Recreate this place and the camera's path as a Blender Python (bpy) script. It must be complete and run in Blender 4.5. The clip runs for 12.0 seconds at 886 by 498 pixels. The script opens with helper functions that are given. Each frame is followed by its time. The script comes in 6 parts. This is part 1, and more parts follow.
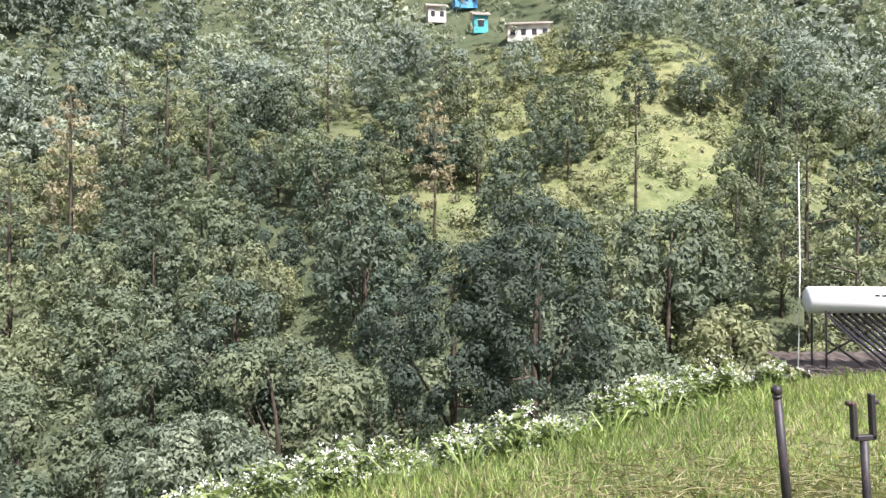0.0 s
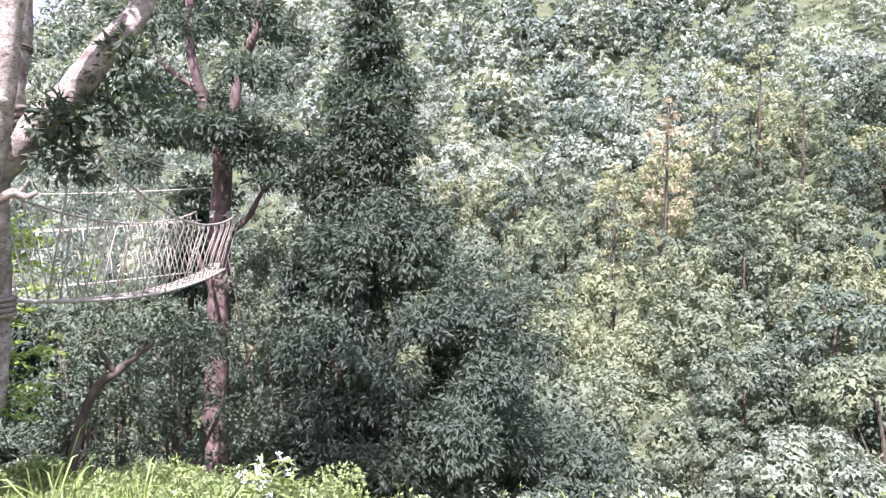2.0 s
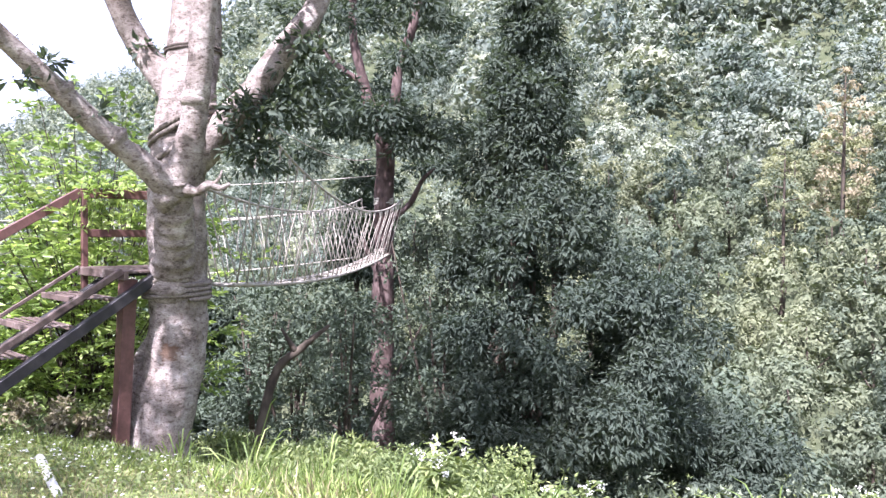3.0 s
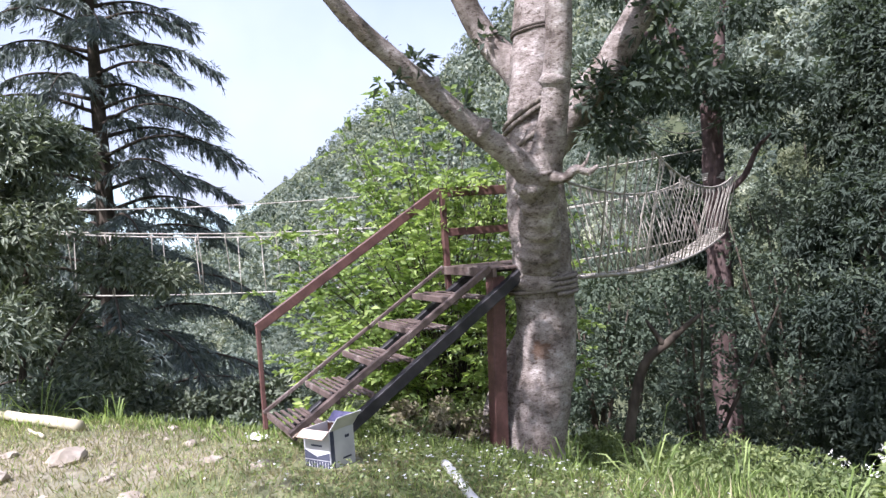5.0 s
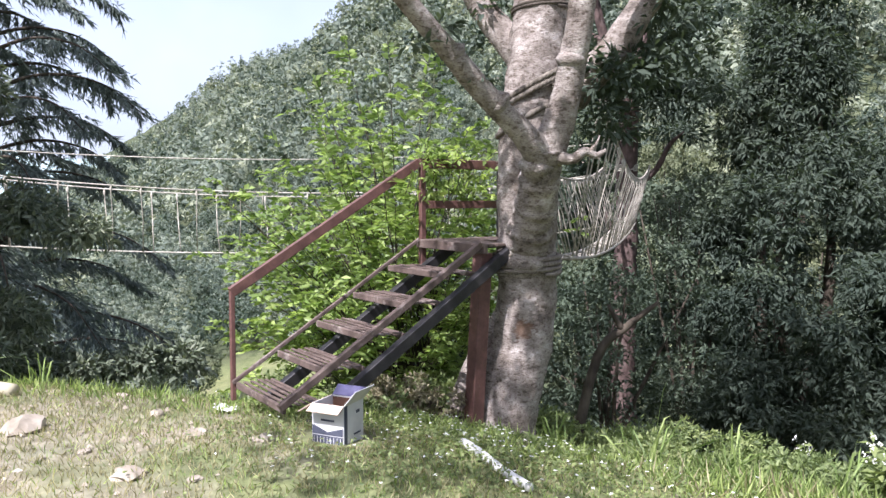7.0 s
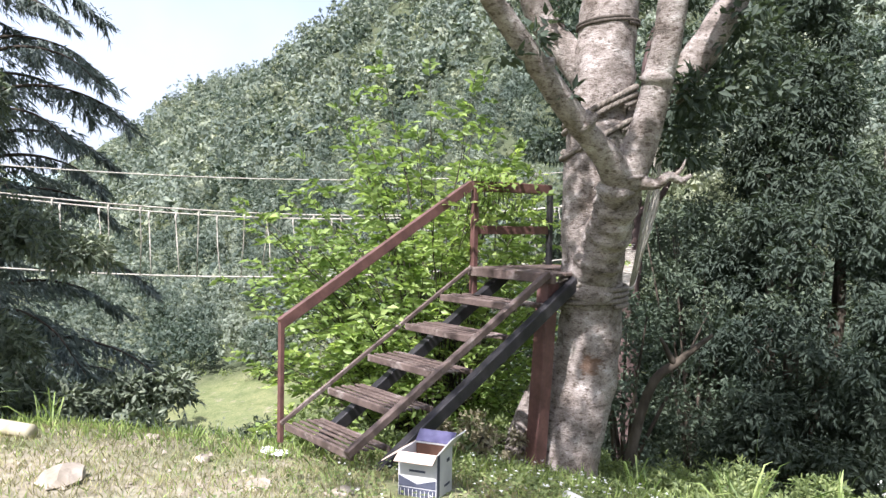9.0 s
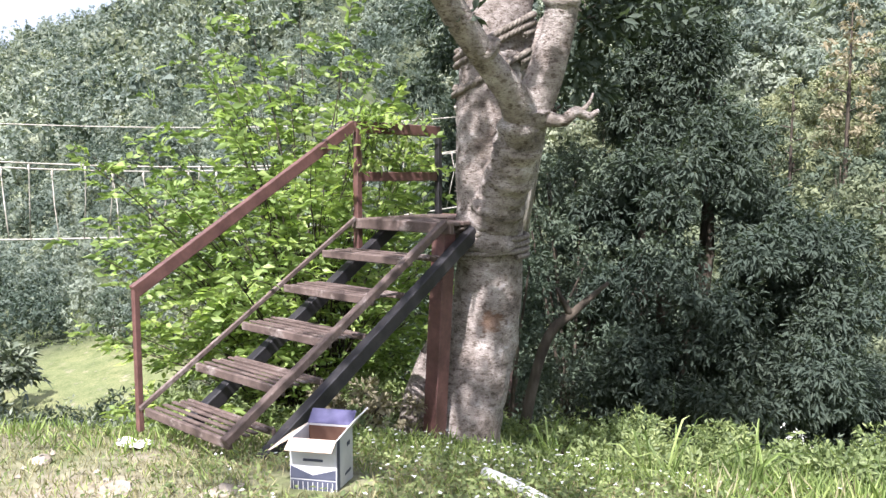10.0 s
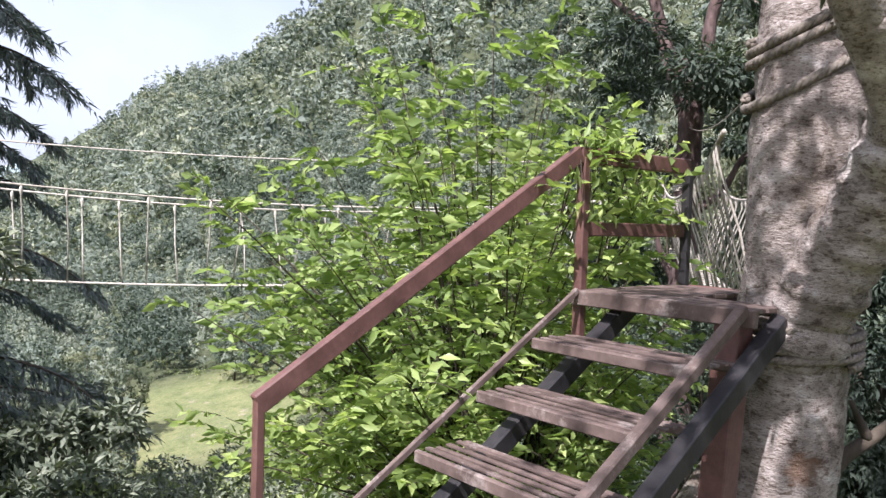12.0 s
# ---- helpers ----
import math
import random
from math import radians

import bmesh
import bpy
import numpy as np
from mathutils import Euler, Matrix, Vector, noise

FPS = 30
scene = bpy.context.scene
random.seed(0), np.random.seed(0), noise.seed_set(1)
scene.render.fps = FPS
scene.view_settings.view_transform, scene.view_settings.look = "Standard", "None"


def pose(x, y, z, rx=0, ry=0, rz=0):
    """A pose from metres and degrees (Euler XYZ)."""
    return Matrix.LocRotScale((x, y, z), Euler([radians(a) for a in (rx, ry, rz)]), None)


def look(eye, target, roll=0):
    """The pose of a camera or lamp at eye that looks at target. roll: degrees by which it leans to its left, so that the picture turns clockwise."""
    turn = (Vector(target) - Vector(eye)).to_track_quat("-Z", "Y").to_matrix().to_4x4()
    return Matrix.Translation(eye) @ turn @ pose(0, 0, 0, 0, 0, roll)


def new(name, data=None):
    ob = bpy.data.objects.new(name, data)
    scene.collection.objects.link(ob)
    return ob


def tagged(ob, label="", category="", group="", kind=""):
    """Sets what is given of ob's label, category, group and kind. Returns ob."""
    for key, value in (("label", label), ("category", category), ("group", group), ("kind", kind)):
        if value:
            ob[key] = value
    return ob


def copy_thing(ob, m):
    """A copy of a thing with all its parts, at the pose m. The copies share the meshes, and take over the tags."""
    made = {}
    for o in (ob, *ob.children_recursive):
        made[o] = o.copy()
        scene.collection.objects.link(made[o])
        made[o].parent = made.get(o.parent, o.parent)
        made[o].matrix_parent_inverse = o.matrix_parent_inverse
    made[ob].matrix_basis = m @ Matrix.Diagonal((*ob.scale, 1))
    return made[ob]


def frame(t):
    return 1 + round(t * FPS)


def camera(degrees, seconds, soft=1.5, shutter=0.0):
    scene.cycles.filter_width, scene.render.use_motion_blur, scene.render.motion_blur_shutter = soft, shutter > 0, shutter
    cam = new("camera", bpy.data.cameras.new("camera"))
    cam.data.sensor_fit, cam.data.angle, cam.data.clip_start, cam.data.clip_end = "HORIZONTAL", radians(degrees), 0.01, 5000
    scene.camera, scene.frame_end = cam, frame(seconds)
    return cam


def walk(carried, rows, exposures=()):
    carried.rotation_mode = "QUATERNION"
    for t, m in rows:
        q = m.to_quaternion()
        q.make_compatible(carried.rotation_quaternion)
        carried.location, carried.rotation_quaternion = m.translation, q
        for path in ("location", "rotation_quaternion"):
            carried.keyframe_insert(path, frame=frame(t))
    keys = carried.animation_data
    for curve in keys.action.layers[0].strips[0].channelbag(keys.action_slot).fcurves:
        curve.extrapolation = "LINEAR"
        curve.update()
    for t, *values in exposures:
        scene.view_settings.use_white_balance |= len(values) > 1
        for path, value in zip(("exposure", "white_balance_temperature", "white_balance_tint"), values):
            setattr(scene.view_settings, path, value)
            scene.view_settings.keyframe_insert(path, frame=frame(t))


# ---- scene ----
cam = camera(58.5, 12.0, soft=1.45)
METRES, EYE, TILT, LEAN, TURN = 7.0, 1.52, 0.0, 0.0, 0.0
ROWS = [
    (0.0, 0.0, 0.0, 0.0, 0.0, 0.0, -0.0),
    (0.5, -0.0231, -0.001, -0.0001, 11.45, 0.31, 0.05),
    (1.0, -0.0488, -0.0141, -0.0018, 21.87, -0.2, -0.08),
    (1.5, -0.0672, -0.0318, -0.003, 31.11, -0.17, -0.28),
    (2.0, -0.0806, -0.0473, -0.0013, 40.39, -0.13, -1.27),
    (2.5, -0.0838, -0.0575, -0.0012, 46.23, 0.01, -1.33),
    (3.0, -0.0928, -0.0632, -0.0012, 51.37, -1.46, -0.65),
    (3.5, -0.1245, -0.061, -0.0031, 61.04, -1.64, 0.56),
    (5.5, -0.2516, -0.1314, -0.0042, 73.77, -1.73, 2.86),
    (6.0, -0.2821, -0.1586, -0.0037, 74.49, -1.93, -0.81),
    (6.5, -0.2919, -0.1973, -0.0006, 66.14, -3.06, 0.69),
    (8.5, -0.3842, -0.3267, -0.0008, 58.66, -4.05, -0.94),
    (9.0, -0.4232, -0.3151, 0.0, 58.89, -2.15, -0.98),
    (9.5, -0.464, -0.3033, -0.0043, 55.61, -3.02, -1.14),
    (10.0, -0.5205, -0.2802, -0.0097, 48.91, -5.42, 0.08),
    (10.5, -0.5866, -0.2439, -0.0059, 55.21, -4.78, 0.49),
    (11.0, -0.6579, -0.2272, -0.0074, 55.89, -4.34, 0.76),
    (11.5, -0.7398, -0.1951, -0.0095, 54.4, -2.79, 0.35),
    (12.0, -0.8049, -0.1804, -0.0071, 57.38, -2.32, -1.82),
]
walk(cam, [(t, pose(0, 0, EYE, TILT, LEAN, TURN) @ pose(METRES * x, METRES * y, METRES * z, 90 + pitch, roll, yaw)) for t, x, y, z, yaw, pitch, roll in ROWS], [(0.0, 1.06, 6150, 19), (0.5, 1.2, 6050, 22), (1.0, 1.48, 5900, 28), (1.5, 1.84, 5850, 33), (2.5, 1.92, 5750, 34), (3.5, 1.38, 5650, 28), (5.5, 0.93, 5750, 25), (8.5, 1.02, 5900, 19), (10.5, 1.28, 5950, 21), (12.0, 0.95, 5950, 24)])

# ---- world and light ----
world = bpy.data.worlds.new("world")
scene.world = world
world.use_nodes = True
wn = world.node_tree.nodes
wl = world.node_tree.links
SUN_DIR = Vector((0.36, -0.70, 1.05)).normalized()
sky = wn.new("ShaderNodeTexSky")
sky.sky_type = "NISHITA"
sky.sun_disc = False
sky.sun_elevation = math.asin(SUN_DIR.z)
sky.sun_rotation = math.atan2(SUN_DIR.x, SUN_DIR.y)
sky.air_density, sky.dust_density, sky.ozone_density = 1.0, 4.0, 1.0
# thin cloud veil over the blue sky
wtc = wn.new("ShaderNodeTexCoord")
wnoise = wn.new("ShaderNodeTexNoise")
wnoise.inputs["Scale"].default_value = 2.2
wnoise.inputs["Detail"].default_value = 5
wramp = wn.new("ShaderNodeValToRGB")
wramp.color_ramp.elements[0].position, wramp.color_ramp.elements[1].position = 0.38, 0.68
wmix = wn.new("ShaderNodeMixRGB")
wmix.inputs["Color2"].default_value = (5.0, 5.5, 6.0, 1)
wmul = wn.new("ShaderNodeMath")
wmul.operation = "MULTIPLY_ADD"
wmul.inputs[1].default_value = 0.45
wmul.inputs[2].default_value = 0.4
wl.new(wtc.outputs["Generated"], wnoise.inputs["Vector"])
wl.new(wnoise.outputs["Fac"], wramp.inputs["Fac"])
wl.new(wramp.outputs["Color"], wmul.inputs[0])
wl.new(wmul.outputs[0], wmix.inputs["Fac"])
wl.new(sky.outputs["Color"], wmix.inputs["Color1"])
wl.new(wmix.outputs["Color"], wn["Background"].inputs["Color"])
wn["Background"].inputs["Strength"].default_value = 0.115

sun = new("sun", bpy.data.lights.new("sun", "SUN"))
sun.data.energy = 5.6
sun.data.angle = radians(0.6)
sun.data.color = (1.0, 0.955, 0.89)
sun.matrix_world = look((0, 0, 60), Vector((0, 0, 60)) - SUN_DIR)


# ---- materials ----
def material(name, rough=0.8, metal=0.0, spec=0.3):
    m = bpy.data.materials.new(name)
    m.use_nodes = True
    p = m.node_tree.nodes["Principled BSDF"]
    p.inputs["Roughness"].default_value = rough
    p.inputs["Metallic"].default_value = metal
    p.inputs["Specular IOR Level"].default_value = spec
    return m, m.node_tree.nodes, m.node_tree.links, p


def ramp(nodes, links, source, stops):
    r = nodes.new("ShaderNodeValToRGB")
    e = r.color_ramp.elements
    e[0].position, e[0].color = stops[0][0], (*stops[0][1], 1)
    e[1].position, e[1].color = stops[-1][0], (*stops[-1][1], 1)
    for pos, col in stops[1:-1]:
        x = e.new(pos)
        x.color = (*col, 1)
    links.new(source, r.inputs["Fac"])
    return r.outputs["Color"]


def noise_tex(nodes, links, scale, detail=4, coords="Object", stretch=None, rough=0.6):
    tc = nodes.new("ShaderNodeTexCoord")
    n = nodes.new("ShaderNodeTexNoise")
    n.inputs["Scale"].default_value, n.inputs["Detail"].default_value = scale, detail
    n.inputs["Roughness"].default_value = rough
    out = tc.outputs[coords]
    if stretch:
        mp = nodes.new("ShaderNodeMapping")
        mp.inputs["Scale"].default_value = stretch
        links.new(out, mp.inputs["Vector"])
        out = mp.outputs["Vector"]
    links.new(out, n.inputs["Vector"])
    return n.outputs["Fac"]


def blend(nodes, links, a, b, fac, mode="MIX"):
    x = nodes.new("ShaderNodeMixRGB")
    x.blend_type = mode
    for sock, v in ((x.inputs["Color1"], a), (x.inputs["Color2"], b), (x.inputs["Fac"], fac)):
        if isinstance(v, (int, float)):
            sock.default_value = v
        elif isinstance(v, tuple):
            sock.default_value = (*v, 1)
        else:
            links.new(v, sock)
    return x.outputs["Color"]


def bump(nodes, links, p, height, strength=0.4, distance=0.02):
    b = nodes.new("ShaderNodeBump")
    b.inputs["Strength"].default_value, b.inputs["Distance"].default_value = strength, distance
    links.new(height, b.inputs["Height"])
    links.new(b.outputs["Normal"], p.inputs["Normal"])


def leaf_material(name, dark, mid, light, rough=0.45, through_amount=0.3, by_object=0.4, patch=0.25, patch_scale=0.35):
    """Leaves: each one its own tone, each tree its own, drifting in patches."""
    m, n, l, p = material(name, rough, 0, 0.3)
    geo = n.new("ShaderNodeNewGeometry")
    info = n.new("ShaderNodeObjectInfo")
    base = ramp(n, l, geo.outputs["Random Per Island"], [(0.0, dark), (0.55, mid), (1.0, light)])
    tree = ramp(n, l, info.outputs["Random"], [(0.0, (0.45, 0.58, 0.58)), (0.35, (0.85, 0.93, 0.92)), (0.7, (1.12, 1.13, 0.95)), (1.0, (1.34, 1.27, 1.05))])
    col = blend(n, l, base, tree, by_object, "MULTIPLY")
    pn = noise_tex(n, l, patch_scale, 3)
    tone = ramp(n, l, pn, [(0.32, (0.6, 0.7, 0.68)), (0.68, (1.32, 1.25, 1.05))])
    col = blend(n, l, col, tone, patch * 2, "MULTIPLY")
    l.new(col, p.inputs["Base Color"])
    t = n.new("ShaderNodeBsdfTranslucent")
    tcol = blend(n, l, col, (1.3, 1.4, 0.75), 1.0, "MULTIPLY")
    l.new(tcol, t.inputs["Color"])
    mix = n.new("ShaderNodeMixShader")
    mix.inputs[0].default_value = through_amount
    l.new(p.outputs[0], mix.inputs[1])
    l.new(t.outputs[0], mix.inputs[2])
    l.new(mix.outputs[0], n["Material Output"].inputs["Surface"])
    return m


LEAF_HILL = leaf_material("hill_leaves", (0.085, 0.101, 0.068), (0.118, 0.137, 0.092), (0.155, 0.173, 0.12), 0.7, 0.18, 0.8)
LEAF_PALE = leaf_material("pale_leaves", (0.135, 0.15, 0.09), (0.172, 0.188, 0.115), (0.215, 0.23, 0.145), 0.7, 0.22, 0.6)
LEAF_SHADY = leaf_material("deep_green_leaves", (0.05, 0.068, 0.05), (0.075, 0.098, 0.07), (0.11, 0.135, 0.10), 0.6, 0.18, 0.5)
# far foliage paled and greyed: distance haze put into the leaf colours
LEAF_FAR_HAZED = leaf_material("far_hazed_leaves", (0.17, 0.20, 0.163), (0.21, 0.242, 0.196), (0.25, 0.28, 0.228), 0.7, 0.18, 0.0, 0.35, 0.09)
LEAF_FAR_DEEP_HAZED = leaf_material("far_deep_hazed_leaves", (0.105, 0.132, 0.112), (0.14, 0.17, 0.142), (0.175, 0.204, 0.17), 0.7, 0.18, 0.0, 0.35, 0.09)
LEAF_FAR_PALE_HAZED = leaf_material("far_pale_hazed_leaves", (0.215, 0.24, 0.175), (0.26, 0.285, 0.21), (0.30, 0.325, 0.245), 0.7, 0.2, 0.0, 0.35, 0.09)
LEAF_BUSH = leaf_material("dusty_bush_leaves", (0.075, 0.095, 0.066), (0.15, 0.178, 0.125), (0.24, 0.265, 0.195), 0.55, 0.2, 0.0)
LEAF_DARK = leaf_material("dark_glossy_leaves", (0.044, 0.061, 0.046), (0.058, 0.078, 0.059), (0.076, 0.096, 0.073), 0.75, 0.28, 0.15)
LEAF_BRIGHT = leaf_material("bright_leaves", (0.135, 0.195, 0.062), (0.25, 0.335, 0.112), (0.41, 0.49, 0.19), 0.4, 0.45, 0.1)
# needles lightened, with some haze put into their colour
LEAF_CEDAR = leaf_material("cedar_needles", (0.075, 0.098, 0.092), (0.125, 0.152, 0.14), (0.185, 0.21, 0.19), 0.6, 0.12, 0.1)
LEAF_DRY = leaf_material("dry_leaves", (0.19, 0.165, 0.105), (0.25, 0.215, 0.14), (0.31, 0.275, 0.185), 0.6, 0.25, 0.0)
LEAF_WEED = leaf_material("weed_leaves", (0.10, 0.135, 0.055), (0.19, 0.232, 0.095), (0.30, 0.34, 0.155), 0.5, 0.35, 0.2)
GRASS_GREEN = leaf_material("grass_blades", (0.12, 0.175, 0.055), (0.235, 0.312, 0.10), (0.41, 0.48, 0.19), 0.5, 0.4, 0.0)
GRASS_DRY = leaf_material("dry_grass_blades", (0.18, 0.16, 0.09), (0.31, 0.285, 0.17), (0.46, 0.42, 0.27), 0.6, 0.3, 0.0)

PETAL, _n, _l, _p = material("white_petals", 0.7)
_g = _n.new("ShaderNodeNewGeometry")
_l.new(ramp(_n, _l, _g.outputs["Random Per Island"], [(0.0, (0.55, 0.55, 0.48)), (1.0, (0.85, 0.85, 0.80))]), _p.inputs["Base Color"])


def bark_material(name, stops, scale, stretch, strength=0.6, dist=0.02, rough=0.9):
    m, n, l, p = material(name, rough, 0, 0.2)
    f = noise_tex(n, l, scale, 6, "Object", stretch)
    g = noise_tex(n, l, scale * 0.22, 3)
    a = ramp(n, l, f, stops)
    b = ramp(n, l, g, [(0.3, (0.62, 0.6, 0.55)), (0.7, (1.25, 1.22, 1.2))])
    l.new(blend(n, l, a, b, 0.75, "MULTIPLY"), p.inputs["Base Color"])
    bump(n, l, p, f, strength, dist)
    return m


BARK_GREY, _n, _l, _p = material("smooth_grey_bark", 0.85, 0, 0.2)
_f = noise_tex(_n, _l, 5.5, 8, "Object", (1, 1, 1.5), 0.72)
_g = noise_tex(_n, _l, 2.1, 5, rough=0.65)
_h = noise_tex(_n, _l, 21.0, 4, "Object", (1, 1, 1.9))
_w = noise_tex(_n, _l, 3.4, 7, "Object", (0.9, 0.9, 5.0), 0.7)
_c1 = ramp(_n, _l, _f, [(0.34, (0.105, 0.09, 0.076)), (0.45, (0.22, 0.192, 0.168)), (0.55, (0.30, 0.268, 0.24)), (0.66, (0.44, 0.41, 0.38))])
_c2 = ramp(_n, _l, _g, [(0.34, (0.62, 0.57, 0.50)), (0.46, (0.98, 0.96, 0.93)), (0.62, (1.2, 1.19, 1.17))])
_c3 = blend(_n, _l, _c1, _c2, 0.9, "MULTIPLY")
_spot = ramp(_n, _l, _h, [(0.36, (0.36, 0.31, 0.27)), (0.45, (1, 1, 1))])
_c4 = blend(_n, _l, blend(_n, _l, _c3, ramp(_n, _l, noise_tex(_n, _l, 52.0, 3, "Object", (1, 1, 2.6)), [(0.36, (0.42, 0.37, 0.33)), (0.44, (1, 1, 1)), (0.66, (1.0, 1.0, 1.0)), (0.72, (1.5, 1.48, 1.44))]), 0.8, "MULTIPLY"), _spot, 0.8, "MULTIPLY")
_wr = ramp(_n, _l, _w, [(0.36, (0.66, 0.63, 0.60)), (0.42, (1, 1, 1))])
_c5 = blend(_n, _l, _c4, _wr, 0.25, "MULTIPLY")
# a rust-coloured scar low on the trunk
_tc = _n.new("ShaderNodeTexCoord")
_dist = _n.new("ShaderNodeVectorMath")
_dist.operation = "DISTANCE"
_dist.inputs[1].default_value = (-7.70, 2.05, 0.36)
_l.new(_tc.outputs["Object"], _dist.inputs[0])
_edge = _n.new("ShaderNodeMath")
_edge.operation = "MULTIPLY_ADD"
_edge.inputs[1].default_value = 0.16
_l.new(_h, _edge.inputs[0])
_l.new(_dist.outputs["Value"], _edge.inputs[2])
_scar = ramp(_n, _l, _edge.outputs[0], [(0.15, (0.75, 0.75, 0.75)), (0.19, (0, 0, 0))])
_l.new(blend(_n, _l, _c5, (0.125, 0.07, 0.04), _scar), _p.inputs["Base Color"])
_fine = noise_tex(_n, _l, 48.0, 4, "Object", (1, 1, 2.2))
_hh = blend(_n, _l, blend(_n, _l, _f, _w, 0.22), _fine, 0.3)
bump(_n, _l, _p, _hh, 1.0, 0.04)
BARK_BROWN = bark_material("red_brown_bark", [(0.3, (0.045, 0.032, 0.03)), (0.55, (0.115, 0.082, 0.074)), (0.8, (0.20, 0.16, 0.15))], 9.0, (1, 1, 0.5), 0.9, 0.03)
BARK_DARK = bark_material("dark_bark", [(0.3, (0.03, 0.026, 0.02)), (0.55, (0.08, 0.066, 0.05)), (0.8, (0.15, 0.13, 0.10))], 7.0, (1, 1, 0.4), 0.8, 0.03)


def painted_wood(name, stops, rough=0.6, wear=(0.30, 0.24, 0.18), wear_at=0.66):
    m, n, l, p = material(name, rough, 0, 0.35)
    f = noise_tex(n, l, 7.0, 6, "Object", (1, 1, 1))
    g = noise_tex(n, l, 34.0, 4)
    a = ramp(n, l, f, stops)
    w = ramp(n, l, noise_tex(n, l, 4.3, 7, rough=0.75), [(wear_at - 0.05, (0, 0, 0)), (wear_at + 0.06, (0.8, 0.8, 0.8))])
    c = blend(n, l, a, wear, w)
    gg = ramp(n, l, g, [(0.3, (0.75, 0.75, 0.75)), (0.7, (1.15, 1.15, 1.15))])
    l.new(blend(n, l, c, gg, 0.7, "MULTIPLY"), p.inputs["Base Color"])
    bump(n, l, p, g, 0.3, 0.006)
    return m


PAINT_BROWN = painted_wood("brown_painted_steel", [(0.3, (0.085, 0.043, 0.036)), (0.7, (0.155, 0.08, 0.066))], 0.5, (0.25, 0.19, 0.15), 0.68)
PAINT_BLACK = painted_wood("black_painted_steel", [(0.3, (0.012, 0.012, 0.014)), (0.7, (0.035, 0.032, 0.032))], 0.5, (0.09, 0.07, 0.06), 0.66)
SLAT_WOOD = painted_wood("weathered_slats", [(0.3, (0.06, 0.042, 0.034)), (0.7, (0.15, 0.11, 0.092))], 0.75, (0.28, 0.24, 0.21), 0.60)
PIPE_PAINT = painted_wood("dark_pipe_paint", [(0.3, (0.014, 0.013, 0.016)), (0.7, (0.042, 0.035, 0.036))], 0.5, (0.16, 0.06, 0.04), 0.6)
ROPE_WHITE = bark_material("pale_rope", [(0.3, (0.36, 0.34, 0.28)), (0.7, (0.66, 0.63, 0.55))], 30.0, (1, 1, 1), 0.4, 0.01)
ROPE_BRIDGE = bark_material("dusty_rope", [(0.3, (0.25, 0.23, 0.19)), (0.7, (0.50, 0.47, 0.41))], 30.0, (1, 1, 1), 0.4, 0.01)
ROPE_GREY = bark_material("grey_rope", [(0.3, (0.20, 0.17, 0.13)), (0.7, (0.46, 0.42, 0.36))], 40.0, (1, 1, 1), 0.5, 0.01)
ROPE_TWIST = bark_material("weathered_rope", [(0.3, (0.09, 0.077, 0.062)), (0.7, (0.25, 0.225, 0.19))], 40.0, (1, 1, 1), 0.5, 0.01)
ROPE_DARK = bark_material("dark_rope", [(0.3, (0.05, 0.043, 0.035)), (0.7, (0.15, 0.13, 0.11))], 40.0, (1, 1, 1), 0.5, 0.01)
STONE = bark_material("pale_stone", [(0.3, (0.24, 0.205, 0.155)), (0.7, (0.44, 0.395, 0.33))], 6.0, (1, 1, 1), 0.7, 0.03)
LOG_PALE = bark_material("peeled_log", [(0.3, (0.34, 0.31, 0.20)), (0.7, (0.62, 0.58, 0.44))], 5.0, (1, 1, 0.3), 0.4, 0.01)
CARD = bark_material("cardboard", [(0.3, (0.30, 0.20, 0.12)), (0.7, (0.46, 0.34, 0.22))], 3.0, (1, 1, 1), 0.1, 0.004)
CARD_WHITE = bark_material("white_printed_card", [(0.3, (0.44, 0.45, 0.46)), (0.7, (0.64, 0.64, 0.63))], 4.0, (1, 1, 1), 0.1, 0.004, 0.5)
CARD_BROWN = bark_material("dark_brown_card", [(0.3, (0.10, 0.055, 0.038)), (0.7, (0.18, 0.105, 0.075))], 5.0, (1, 1, 1), 0.1, 0.004)
CARD_PALE = bark_material("pale_inner_card", [(0.3, (0.46, 0.36, 0.29)), (0.7, (0.62, 0.51, 0.43))], 4.0, (1, 1, 1), 0.1, 0.004, 0.6)
CARD_VIOLET = bark_material("violet_printed_card", [(0.3, (0.065, 0.06, 0.12)), (0.7, (0.15, 0.145, 0.25))], 9.0, (1, 1, 1), 0.1, 0.004, 0.3)
CARD_DARK = bark_material("dark_print", [(0.3, (0.035, 0.04, 0.06)), (0.7, (0.10, 0.11, 0.15))], 7.0, (1, 1, 1), 0.1, 0.004, 0.5)
PAPER = bark_material("white_paper", [(0.3, (0.62, 0.62, 0.60)), (0.7, (0.82, 0.82, 0.80))], 8.0, (1, 1, 1), 0.3, 0.01)
TANK = bark_material("white_enamel", [(0.3, (0.56, 0.57, 0.59)), (0.7, (0.68, 0.68, 0.69))], 2.0, (1, 1, 1), 0.03, 0.004, 0.3)
TUBE = material("dark_glass_tube", 0.12, 0.0, 0.6)[0]
TUBE.node_tree.nodes["Principled BSDF"].inputs["Base Color"].default_value = (0.02, 0.017, 0.02, 1)
ROOF_DARK = bark_material("weathered_roof", [(0.3, (0.10, 0.08, 0.07)), (0.7, (0.26, 0.22, 0.20))], 4.0, (1, 1, 1), 0.5, 0.02)
